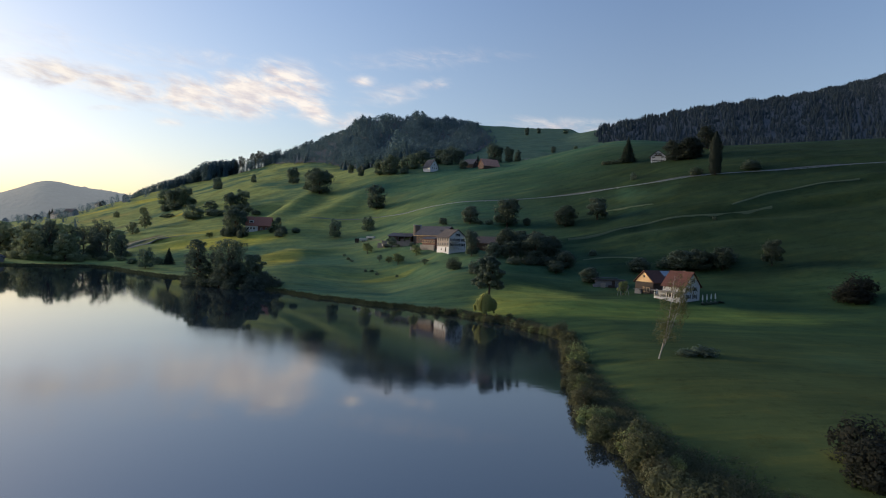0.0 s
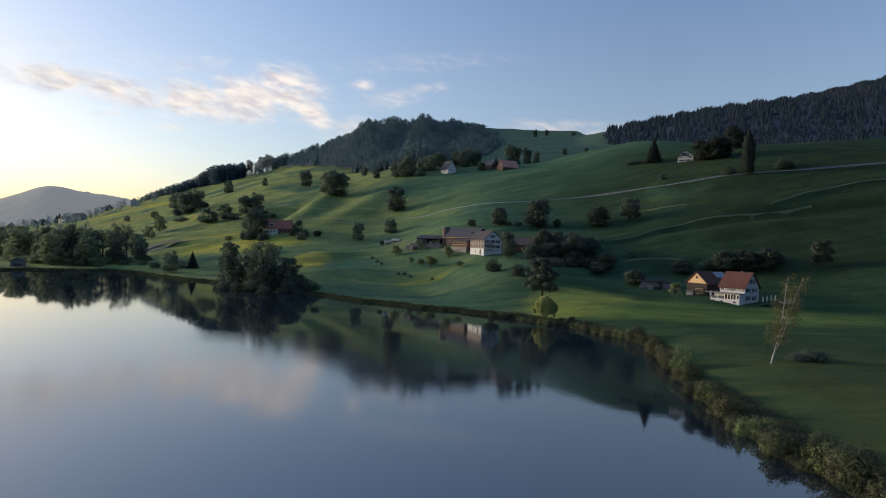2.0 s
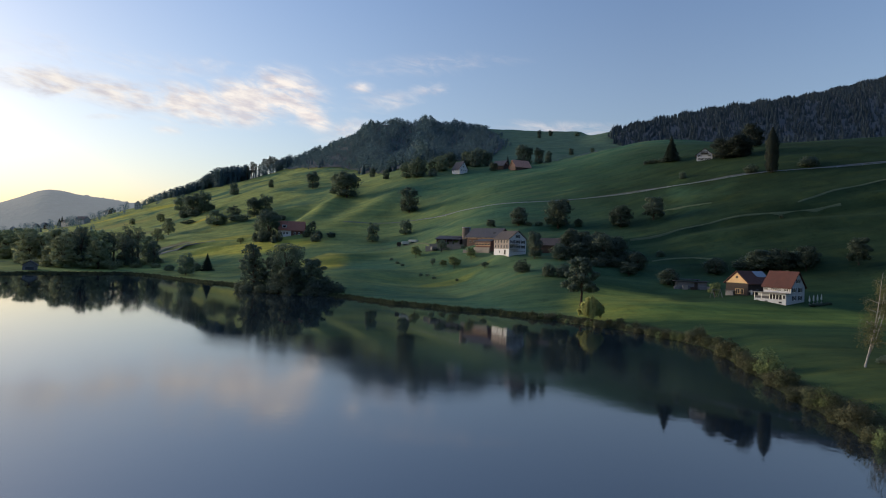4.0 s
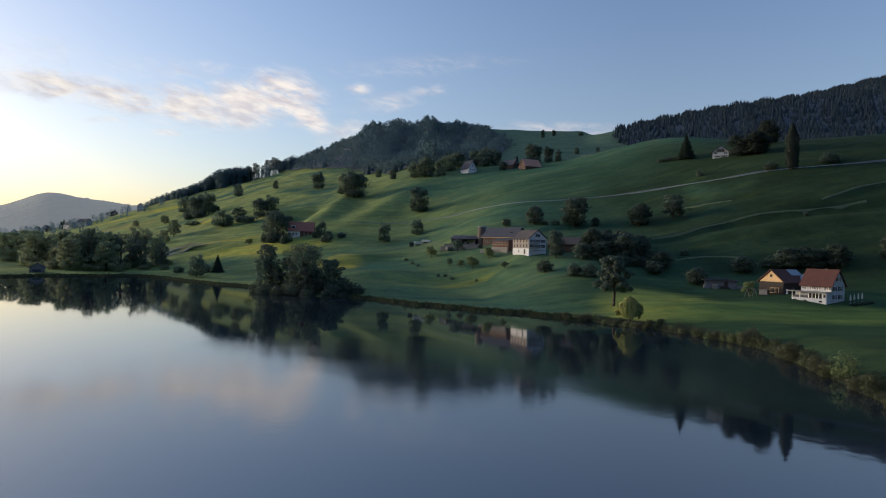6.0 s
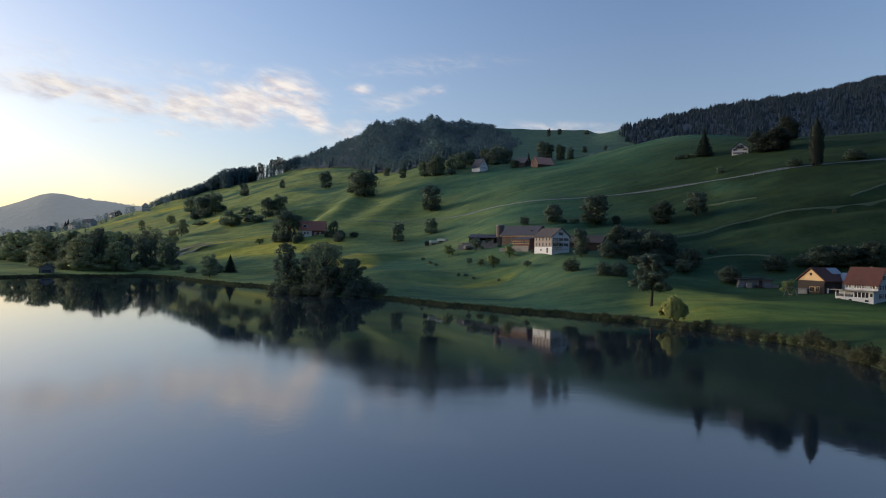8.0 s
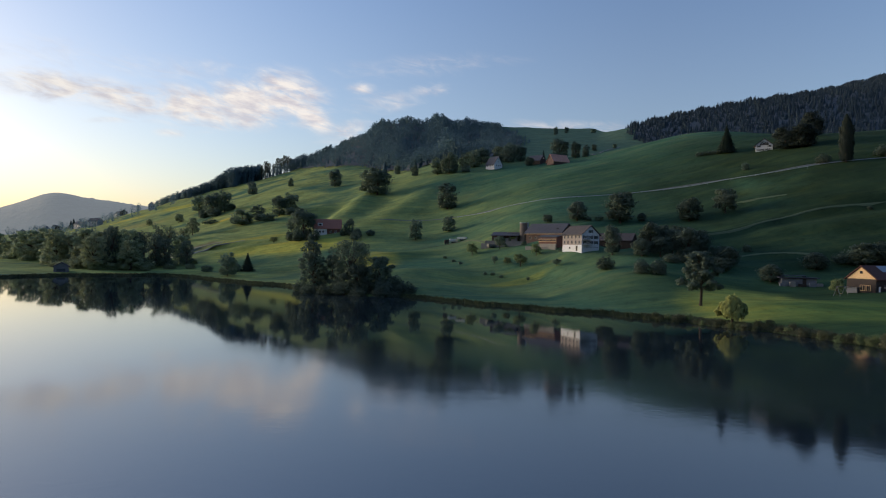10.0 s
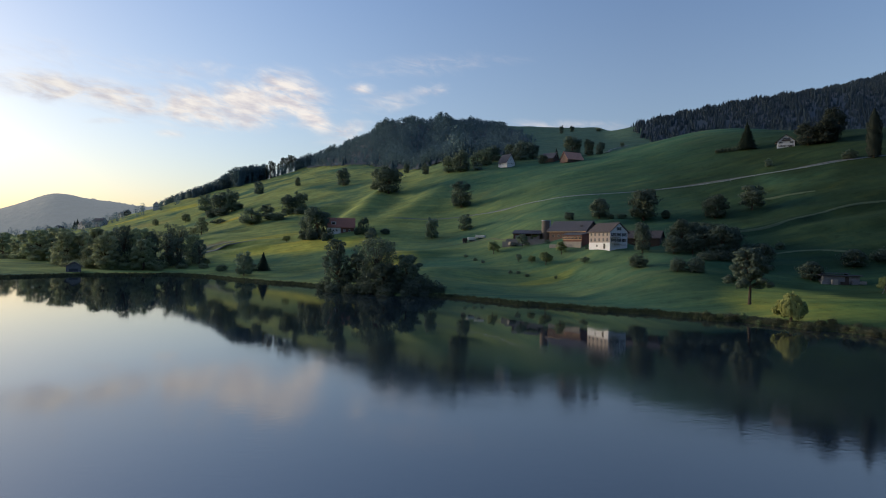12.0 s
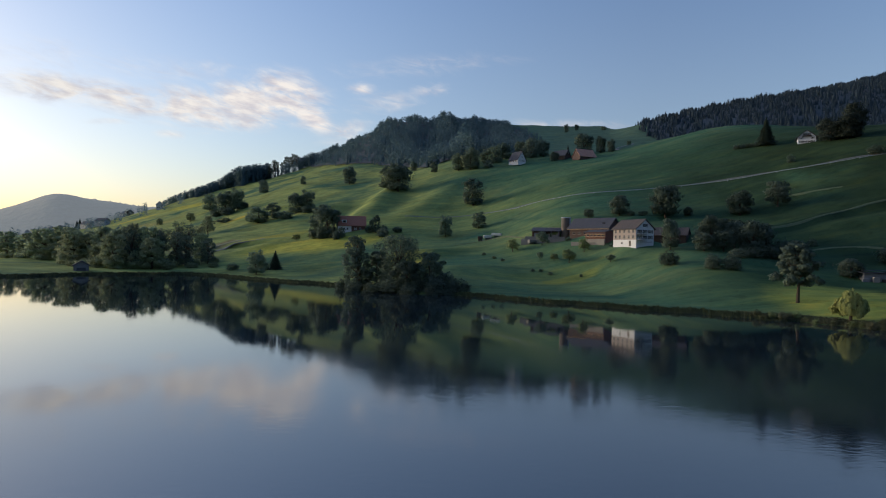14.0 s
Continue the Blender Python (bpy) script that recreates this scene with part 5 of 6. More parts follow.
LEFT_TREES = [(-330, 462, 16, 20), (-300, 448, 15, 18), (-262, 392, 19, 16), (-250, 384, 18, 15), (-322, 432, 17, 22), (-308, 430, 18.5, 22), (-274, 398, 15.4, 15), (-243, 366, 16, 17.5), (-233, 383, 20, 16), (-257, 379, 12, 13), (-214, 409, 15.4, 12), (-340, 445, 15, 18), (-365, 460, 15, 18), (-353, 729, 9, 11.6), (-266, 554, 13.5, 11.6), (-257, 514, 9, 10.7), (-404, 767, 7, 8), (-395, 480, 16, 18), (-285, 420, 16, 14), (-280, 392, 17, 18), (-226, 372, 15, 15), (-246, 396, 19, 17), (-292, 414, 16, 17)]
UPPER_TREES = [(15, 541, 7, 8), (-36, 577, 12, 13), (-22, 588, 14, 14), (-6, 590, 13, 13), (6, 606, 14, 16), (-48, 585, 12, 13), (-82, 601, 9.5, 7.4), (-105, 688, 9.7, 7.3), (-61, 572, 13.5, 12), (-51, 562, 16.7, 14.7), (-29, 570, 14, 12), (1, 576, 15, 13), (12, 579, 14, 11), (44, 567, 17, 16), (56, 558, 13.6, 9), (63, 551, 9.6, 6.7), (160, 1251, 15.6, 9), (193, 1314, 11.7, 9.4), (256, 1346, 7.2, 12), (158, 921, 9, 8), (203, 981, 7, 7)]
ORCHARD = [(62.8, 214.5, 5.2, 4.6), (-40, 330, 6.4, 6.7), (-27, 327, 6.4, 6.6), (-21, 295, 5.9, 6.4), (-13, 304, 6.1, 5.6), (-8, 281, 3.1, 4.2), (-31, 306, 3.6, 3.6), (-26, 301, 3.5, 4.3), (-167, 444, 4.6, 6.5), (-159, 447, 3.5, 3.5)]
BUSHES = [(-147, 429, 6, 9), (-153, 437, 6, 9), (-118, 428, 5, 6), (-215, 575, 7, 12), (-190, 580, 7, 12), (-180, 570, 6, 10), (-240, 585, 7, 12), (-170, 560, 5, 10), (-315, 705, 10, 14), (-298, 690, 9, 14), (-285, 700, 9, 12), (-137, 419, 6, 5), (-108, 419, 6, 6), (-100, 421, 4, 6), (-102, 426, 2.6, 4.4), (-281, 633, 5.6, 18), (-205, 565, 7.4, 16), (-134, 421, 8, 5), (-108, 410, 6.3, 7.8), (20, 350, 2.9, 4.6), (25.4, 349, 2.9, 5.4), (67.6, 280, 3.4, 4.4), (115, 381, 5, 4.6), (131, 301, 2, 2.5), (-177, 355, 4.2, 7), (-161, 351, 5.4, 7), (-37, 555, 6.8, 9.7)]
NEAR_BUSHES = [(12.3, 238, 5.6, 6.6), (17.5, 236, 5.8, 7.2), (4.9, 255, 6.0, 7.4), (-147, 429, 6, 9), (-153, 437, 6, 9), (-118, 428, 5, 6), (143, 355, 5.4, 9), (171, 349, 6.5, 12), (-215, 575, 7, 12), (-190, 580, 7, 12), (-180, 570, 6, 10), (-240, 585, 7, 12), (-170, 560, 5, 10), (-315, 705, 10, 14), (-298, 690, 9, 14), (-285, 700, 9, 12), (-137, 419, 6, 5), (-108, 419, 6, 6), (-100, 421, 4, 6), (81.5, 192.2, 0.8, 2.2), (83.6, 193.2, 0.8, 2.4), (85.8, 194.2, 0.8, 2.4), (88.2, 195.4, 0.9, 2.4)]
BROWN_BUSHES = [(129, 195, 7.5, 13), (134, 199, 8.5, 12), (38.5, 56, 4.6, 6), (36.5, 51, 4.4, 5.5), (43, 53, 6.0, 8), (48, 50, 6.6, 9), (53, 47, 6.0, 9)]
UNDERGROWTH = [(37, 262, 4.5, 9), (30, 258, 4, 8), (44, 264, 5, 9), (52, 272, 6, 10), (104, 258, 6, 14), (116, 256, 6, 14), (94, 258, 5, 12)]
THICKET = [(-292, 404, 3.5, 10), (-276, 386, 4, 10), (-246, 372, 6, 10), (-234, 368, 5, 9), (-224, 378, 6, 10), (-350, 440, 4, 12), (-270, 378, 3.5, 9), (-262, 372, 5, 9), (-252, 366, 6, 9), (-240, 364, 5, 9), (-230, 372, 6, 9), (-222, 386, 5, 9), (-214, 396, 5, 9), (-206, 404, 4.5, 9), (-196, 380, 3.5, 7), (-284, 392, 3, 9), (-300, 420, 4, 11), (-318, 424, 4, 11), (-335, 432, 4, 11), (-218, 372, 4, 8), (-210, 384, 3.5, 8)]
YARD = [(-16, 322, 2.0, 3.4), (-24, 330, 1.8, 3.0), (-30, 334, 2.2, 4.0), (-9, 314, 1.8, 3.2), (-3, 299, 1.4, 2.6)]
YOUNG = [(-53, 335, 1.7, 2.6), (-49, 323, 1.6, 2.5), (-46, 315, 1.6, 2.4), (-36, 292, 1.5, 2), (-33, 291, 1.5, 2.2), (-30, 286, 1.4, 2.4), (-20, 277, 1.4, 1.6)]
plant(ROUND, HILL_TREES, "trees on the hillside", 1.12)
SHADY = [
    (broadleaf("tree", 18, 12, 11, 4200, 0.64, LEAF_DEEP, "dark dense tree beside the farm", stem=0.1), 12, 11),
    (broadleaf("tree", 19, 12, 10, 4200, 0.64, LEAF_DEEP, "dark round-crowned tree beside the farm", stem=0.06), 12, 10),
]
plant(SHADY, FARM_TREES, "trees round the farms", 1.12)
HAZY_TREES = [
    (open_tree("tree", 16, 12, 11, 3600, 0.6, LEAF_HAZE_PALE, "haze-pale grey-green tree on the far shore", stem=0.14, clumps=44, low=0.1), 12, 11),
    (open_tree("tree", 17, 12, 9, 3600, 0.6, LEAF_HAZE, "haze-softened green tree on the far shore", stem=0.12, clumps=44, low=0.06, flat=0.85), 12, 9),
    (open_tree("tree", 26, 12, 10, 3600, 0.6, LEAF_HAZE, "broad misty green tree on the far shore", stem=0.16, clumps=50, low=0.12), 12, 10),
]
plant(HAZY_TREES, LEFT_TREES, "trees along the far shore", 1.12)
plant(ROUND, UPPER_TREES, "trees on the upper slope", 1.12)
plant(SMALL, ORCHARD, "orchard trees")
plant(BUSH, BUSHES, "bushes on the slope")
FINE_BUSH = [(bush("bush", 36, 2500, 0.06, LEAF_DEEP, "large dark dense bush in the meadow"), 1, 1)]
plant(FINE_BUSH, NEAR_BUSHES, "bushes on the slope")
BROWN_BUSH = [(bush("bush", 39, 3600, 0.054, LEAF_BROWN, "very dark dense bush in the meadow"), 1, 1)]
plant(BROWN_BUSH, BROWN_BUSHES, "dark bushes in the meadow")
plant(FINE_BUSH, UNDERGROWTH, "undergrowth between the trees")
MIST_BUSH = [(bush("bush", 38, 1600, 0.075, LEAF_HAZE, "haze-softened green bush on the far shore"), 1, 1)]
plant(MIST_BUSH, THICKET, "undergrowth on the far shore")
plant(BUSH, YARD, "bushes below the farmyard")
plant(BUSH, YOUNG, "young bushes in rows")
FIR = [(conifer("conifer", 41, 16, 9, 4200, 0.6, "tall dark pointed conifer"), 16, 9)]
plant(FIR, [(124, 425, 17.5, 13), (-155, 352, 9.6, 7.8), (-139, 424, 8.5, 6), (-700, 1110, 18, 11), (-706, 1112, 15, 10), (28, 553, 10, 5)], "conifers")
SPIRE = [(open_tree("tall_tree", 53, 22, 12, 4200, 0.62, LEAF_DARK, "tall dark pointed tree on the far shore", stem=0.1, clumps=56, low=0.05, flat=1.0), 22, 12)]
plant(SPIRE, [(-252, 397, 22, 13), (-224, 398, 19, 13), (-262, 404, 20, 13), (-240, 379, 24, 13), (-231, 389, 21, 14), (-216, 392, 17, 12), (-206, 398, 15, 11)], "tall trees on the far shore")
TALL = [(broadleaf("tall_tree", 51, 22, 11, 2300, 0.6, LEAF, "tall airy tree with bare lower trunk", stem=0.34, gaps=0.3), 22, 11)]
AIRY = [(open_tree("tall_tree", 52, 22, 9, 2600, 0.7, LEAF_DEEP, "tall airy tree with thin crown on the crest", stem=0.2, clumps=34, low=0.3, flat=0.8), 22, 9)]
for k, (bb, high) in enumerate(((-17.2, 26), (-16.85, 31), (-16.6, 27), (-16.2, 24), (-15.85, 33), (-15.55, 31), (-15.3, 33), (-15.0, 30), (-14.75, 26))):
    far = 1128 + 9 * (k % 3)
    cx, cy = CENTRE[0] + far * math.sin(radians(bb)), CENTRE[1] + far * math.cos(radians(bb))
    c = copy_thing(AIRY[0][0], at(cx, cy, high, high * 0.42, 22, 9))
    c["group"] = "airy trees on the hill crest"
plant(TALL, [(-237, 410, 20.4, 12), (-228, 409, 24.6, 12), (-223, 413, 22.7, 12)], "tall trees on the far shore")
LOMB = poplar("poplar", 61, 24.6, 7.4, 8000, 0.6, "tall narrow dark poplar by the road")
LOMB.matrix_basis = pose(151, 349, ground(151, 349))
oak = open_tree("shore_tree", 71, 14.6, 12.0, 12000, 0.44, LEAF_DEEP, "large dark spreading tree near the shore", stem=0.26, clumps=50, low=0.3)
oak.matrix_basis = pose(15, 196, ground(15, 196), 0, 0, 40)
DEEP = [(broadleaf("tree", 15, 13, 13, 6500, 0.6, LEAF_BLACK, "dense dark round tree beside the hill house", stem=0.02), 13, 13)]
plant(DEEP, [(146, 397, 14, 16), (152, 391, 15, 16), (157, 396, 14, 15), (177, 423, 17, 15)], "trees beside the hill house")
for pats in (SHADY, HAZY_TREES, ROUND, SMALL, FIR, TALL, SPIRE, AIRY, DEEP):
    for p, _, _ in pats:
        hide_master(p)


def willow(x, y):
    """Arching limbs from which long leafy strands hang almost to the ground."""
    rng = np.random.default_rng(81)
    t = thing("willow", "yellow-green weeping willow on the lake shore", "tree")
    bm = tube([(0, 0, -0.5, 0.38), (0.1, 0, 1.2, 0.3), (0.3, 0.1, 2.8, 0.2), (0.2, 0.2, 5.2, 0.06)])
    me = bpy.data.meshes.new("limb")
    centres, faces_to = [], []
    for i in range(120):
        a, out = i * 2.39996, 2.9 * math.sqrt(rng.uniform(0.02, 1.0)) * (1 + 0.16 * math.sin(i * 2.39996 * 3 + 1))
        top = 6.1 - 0.3 * out ** 2 + rng.uniform(-0.5, 0.4)
        end = max(1.0 + 0.9 * math.sin(a * 2) ** 2, top - rng.uniform(1.4, 4.6) * (0.8 + 0.35 * math.sin(a * 5)))
        if i % 9 == 0:
            lm = tube([(0.2, 0.1, rng.uniform(1.6, 3.0), 0.1), (math.cos(a) * out * 0.5, math.sin(a) * out * 0.5, top * 0.85, 0.07), (math.cos(a) * out, math.sin(a) * out, top, 0.03)], 5)
            lm.to_mesh(me)
            bm.from_mesh(me)
            lm.free()
        n = int((top - end) * 22) + 12
        f = rng.uniform(0, 1, n) ** 0.85
        sway = out * (1 + 0.1 * np.sin(f * 3))
        c = np.stack([math.cos(a) * sway, math.sin(a) * sway, top - (top - end) * f], 1) + rng.normal(size=(n, 3)) * (0.16, 0.16, 0.1)
        centres.append(c)
        faces_to.append(np.tile((math.cos(a), math.sin(a), 0.5), (n, 1)))
    bpy.data.meshes.remove(me)
    part("trunk", bm, BARK, t, smooth_=True)
    v, f, soft = leaf_quads(rng, np.concatenate(centres), 0.24, np.concatenate(faces_to), 1.6)
    part("crown", mesh_from("crown", v, f, LEAF_WILLOW, True, soft), LEAF_WILLOW, t)
    t.matrix_basis = pose(x, y, ground(x, y), 0, 0, 0)


willow(12.5, 172.5)


BIRCH_STEMS = ((2.1, -0.6, 14.2), (4.8, 0.5, 13.8), (3.4, 1.3, 11.0))


def birch(x, y):
    """Three slender stems that lean out from one foot, with thin hanging foliage."""
    rng = np.random.default_rng(91)
    t = thing("birch", "sparse leaning birch with three pale stems", "tree")
    part("foot", tube([(0, 0, -0.5, 0.2), (0.1, 0, 0.4, 0.15), (0.3, 0.03, 1.1, 0.13), (0.48, 0.06, 1.8, 0.115)], 8), BIRCH_BARK, t, "grey fissured foot", smooth_=True)

    def stem(k, h):
        dx, dy, top = BIRCH_STEMS[k]
        f0 = max(0.0, (h - 1.5) / (top - 1.5))
        bow = 0.28 * math.sin(f0 * 5 + k * 2)
        return Vector((0.4 + (dx - 0.4) * f0 ** 0.85 + bow * f0, 0.05 + (dy - 0.05) * f0 + bow * 0.4 * f0, h))

    for k, (dx, dy, top) in enumerate(BIRCH_STEMS):
        hs = np.linspace(1.5, top, 10)
        part("trunk", tube([(*stem(k, h), 0.12 - 0.1 * (h - 1.5) / (top - 1.5)) for h in hs], 7), BIRCH_BARK, t, smooth_=True)
    twigs = bmesh.new()
    tmp = bpy.data.meshes.new("twig")
    tips = []
    for i in range(110):
        k = i % 3
        h = rng.uniform(3.2, BIRCH_STEMS[k][2] - 0.2)
        a = rng.uniform(0, math.tau)
        ln = rng.uniform(0.7, 2.3) * (1.15 - 0.5 * h / 14)
        p0 = stem(k, h)
        p1 = p0 + Vector((math.cos(a) * ln, math.sin(a) * ln, ln * 0.3))
        p2 = p1 + Vector((math.cos(a) * 0.3, math.sin(a) * 0.3, -rng.uniform(0.3, 1.0)))
        tips += [p0.lerp(p1, 0.6), p1, p1.lerp(p2, 0.5), p2]
        tw = tube([(*p0, 0.022), (*p1, 0.01), (*p2, 0.004)], 4)
        tw.to_mesh(tmp)
        twigs.from_mesh(tmp)
        tw.free()
    bpy.data.meshes.remove(tmp)
    part("branches", twigs, BIRCH_BARK, t)
    thin = np.array(tips)
    thin = thin[np.sin(thin[:, 0] * 2.3) * np.sin(thin[:, 2] * 1.3 + 1) > -0.45]
    c = np.repeat(thin, 15, 0) + rng.normal(size=(len(thin) * 15, 3)) * (0.3, 0.3, 0.4)
    v, f, soft = leaf_quads(rng, c, 0.17, None, 0.5)
    part("crown", mesh_from("crown", v, f, LEAF_BIRCH, True, soft), LEAF_BIRCH, t)
    t.matrix_basis = pose(x, y, ground(x, y))


birch(37.1, 104.5)


def island():
    """Trees that stand together at the water's edge."""
    rows = [(-100.5, 257, 17.8, 11.5, LEAF_DARK, 101, -1.0, 84, 0.03, "dark leafy tree leaning over the water"), (-87, 252.5, 17.8, 20.0, LEAF, 102, 1.0, 70, 0.22, "green airy tree at the water's edge"), (-75.5, 247.5, 12.6, 12.5, LEAF, 103, 0.5, 54, 0.1, "broad green tree at the water's edge"), (-94, 259, 12.5, 12.5, LEAF_DARK, 104, 0.0, 46, 0.05, "dense dark tree behind the others at the water's edge"), (-83, 246, 9.2, 13.0, LEAF_DEEP, 105, 0.5, 44, 0.05, "low dark spreading tree at the water's edge")]
    for x, y, h, w, mat, seed, skew, clumps, low, label in rows:
        t = open_tree("shore_tree", seed, h, w, 9000, 0.46, mat, label, stem=0.12, clumps=clumps, skew=skew, low=low)
        t.matrix_basis = pose(x, y, max(ground(x, y), 0.1), 0, 0, seed * 50)
        t["group"] = "trees at the water's edge"
    for x, y, h, w in ((-105.6, 258.4, 4.8, 7.4), (-101.1, 250.9, 3.8, 7.4), (-94.3, 246.6, 4.0, 8.4), (-87.5, 244.3, 5.2, 9.5), (-80.7, 243.0, 5.9, 9.5), (-73.9, 242.7, 6.3, 9.5), (-68.8, 243.5, 4.4, 7.4), (-64.9, 243.6, 2.9, 5.2), (-77.3, 247.8, 7.4, 9.5), (-88.6, 249.6, 6.8, 9.5), (-82.4, 240.0, 3.8, 7.4), (-74.5, 238.9, 3.8, 7.4), (-69.4, 239.6, 2.9, 6.3), (-66.5, 244.5, 5.5, 9), (-70.5, 246, 7.5, 9.5)):
        c = copy_thing(FINE_BUSH[0][0], at(x, y, h, w, 1, 1, 0.6))
        c["group"] = "bushes at the water's edge"


island()

SHORE_BUSH = [(bush("shore_bush", 33, 1900, 0.062, LEAF_OLIVE, "olive shore bush at the waterline"), 1, 1), (bush("shore_bush", 34, 1900, 0.062, LEAF_BROWN_GREEN, "green shore bush at the waterline"), 1, 1), (bush("shore_bush", 35, 1900, 0.062, LEAF_LIGHT, "pale leafy shore bush at the waterline"), 1, 1)]


def shore_bushes():
    rng = np.random.default_rng(5)
    b = 13.0
    while b < 74:
        r = float(shore(b)) + rng.uniform(-0.4, 1.8) + (rng.uniform(1.5, 4.5) if rng.random() < 0.35 else 0)
        x, y = CENTRE[0] + r * math.sin(radians(b)), CENTRE[1] + r * math.cos(radians(b))
        grown = float(smooth((b - 20) / 12))
        h = (rng.uniform(0.8, 2.3) * (1 - grown) + rng.uniform(1.5, 3.3) * grown) * (1.35 if rng.random() < 0.2 else 1)
        w = h * rng.uniform(0.95, 1.3)
        c = copy_thing(SHORE_BUSH[int(rng.integers(3))][0], at(x, y, h, w, 1, 1, 0.25))
        c["group"] = "bushes along the shore"
        b += math.degrees(w * rng.uniform(0.35, 0.8) / (r * (1 + 0.15 * (b > 26))))


shore_bushes()
wide = copy_thing(BUSH[0][0], at(46, 108, 2.0, 6.5, 1, 1))
wide = copy_thing(BUSH[0][0], at(42.5, 107, 1.4, 4.0, 1, 1))
for i in range(9):
    hb = copy_thing(FINE_BUSH[0][0], at(110 + i * 1.9, 434.8 - i * 1.25, 3.4, 3.6, 1, 1))
    hb["group"] = "clipped hedge by the hill house"
for pats in (BUSH, SHORE_BUSH, FINE_BUSH, MIST_BUSH, BROWN_BUSH):
    for p, _, _ in pats:
        hide_master(p)


def reeds():
    """A belt of reeds along the flat shore."""
    rng = np.random.default_rng(6)
    n = 30000
    b = rng.uniform(-42, 15, n)
    d = rng.uniform(-2.0, 3.5, n)
    clump = np.sin(b * 4.1) * np.sin(b * 9.7 + 1) + rng.uniform(-0.4, 0.4, n)
    r = shore(b) + d
    x, y = CENTRE[0] + r * np.sin(np.radians(b)), CENTRE[1] + r * np.cos(np.radians(b))
    z = np.maximum(ground_at(x, y), -0.3)
    h = rng.uniform(0.25, 0.75, n) * (1 + 0.35 * clump)
    a = rng.uniform(0, math.tau, n)
    w = 0.11 * (1 + (r > 260))
    u = np.stack([np.cos(a) * w, np.sin(a) * w, 0 * a], 1)
    lean = rng.normal(size=(n, 2)) * 0.18
    p = np.stack([x, y, z], 1)
    q = p + np.stack([lean[:, 0], lean[:, 1], h], 1)
    v = np.stack([p - u, p + u, q + u * 0.25, q - u * 0.25], 1).reshape(-1, 3)
    ob = new("reeds", mesh_from("reeds", v, np.arange(4 * n).reshape(n, 4), REED))
    tagged(ob, "belt of olive reeds along the shore", "reeds", kind="stuff")


reeds()


def rough_verge():
    """Tall withered herbage between the shore bushes and the meadow."""
    rng = np.random.default_rng(8)
    n = 70000
    b = rng.uniform(12, 72, n)
    d = rng.beta(1.2, 2.6, n) * (11 + 1.5 * np.sin(b * 0.31) + np.sin(b * 0.83))
    r = shore(b) + d
    x, y = CENTRE[0] + r * np.sin(np.radians(b)), CENTRE[1] + r * np.cos(np.radians(b))
    z = np.maximum(ground_at(x, y), -0.2)
    h = rng.uniform(0.15, 0.5, n) * np.clip(1.25 - d / 10, 0.3, 1) * (1 + 0.4 * np.sin(x * 0.9) * np.sin(y * 0.7))
    a = rng.uniform(0, math.tau, n)
    u = np.stack([np.cos(a), np.sin(a), 0 * a], 1) * rng.uniform(0.03, 0.085, n)[:, None]
    lean = rng.normal(size=(n, 2)) * 0.2
    p = np.stack([x, y, z], 1)
    q = p + np.stack([lean[:, 0], lean[:, 1], h], 1)
    v = np.stack([p - u, p + u, q + u * 0.6, q - u * 0.6], 1).reshape(-1, 3)
    ob = new("herbage", mesh_from("herbage", v, np.arange(4 * n).reshape(n, 4), ROUGH))
    tagged(ob, "withered grey-brown herbage behind the shore bushes", "herbage", kind="stuff")


rough_verge()


# ---- woods ----
def fir_cones(rng, xy, z, heights, tiers, sides, slim):
    """Pointed firs, each a stack of ragged drooping skirts that narrow to a tip."""
    n = len(xy)
    if not n:
        return np.zeros((0, 3)), [], np.zeros((0, 3))
    verts, faces, soft = [], [], []
    wide = heights * rng.uniform(*slim, n)
    lean = rng.normal(size=(n, 2)) * 0.012 * heights[:, None]
    ang = np.arange(sides) * math.tau / sides
    per = tiers * (sides + 1)
    for k in range(tiers):
        low, high = k / tiers * 0.9, min(1.0, (k + 1.75) / tiers * 0.9 + 0.08)
        r = wide * (1 - low) ** 0.9
        turn = rng.uniform(0, 6, n)[:, None] + ang[None]
        rag = r[:, None] * rng.uniform(0.6, 1.25, (n, sides))
        ring = np.stack([xy[:, :1] + lean[:, :1] * low + rag * np.cos(turn), xy[:, 1:] + lean[:, 1:] * low + rag * np.sin(turn), (z + heights * (low + 0.03))[:, None] - 0.25 * rag * rng.uniform(0.4, 1.4, (n, sides))], 2)
        tip = np.stack([xy[:, 0] + lean[:, 0] * high, xy[:, 1] + lean[:, 1] * high, z + heights * high], 1)[:, None, :]
        verts.append(np.concatenate([ring, tip], 1))
        soft.append(np.concatenate([np.stack([np.cos(turn), np.sin(turn), 0 * turn + 0.4], 2) / 1.077, np.tile((0.0, 0.0, 1.0), (n, 1, 1))], 1))
        base = np.arange(n) * per + k * (sides + 1)
        for j in range(sides):
            faces.append(np.stack([base + j, base + (j + 1) % sides, base + sides], 1))
    return np.concatenate(verts, 1).reshape(-1, 3), np.concatenate(faces).tolist(), np.concatenate(soft, 1).reshape(-1, 3)


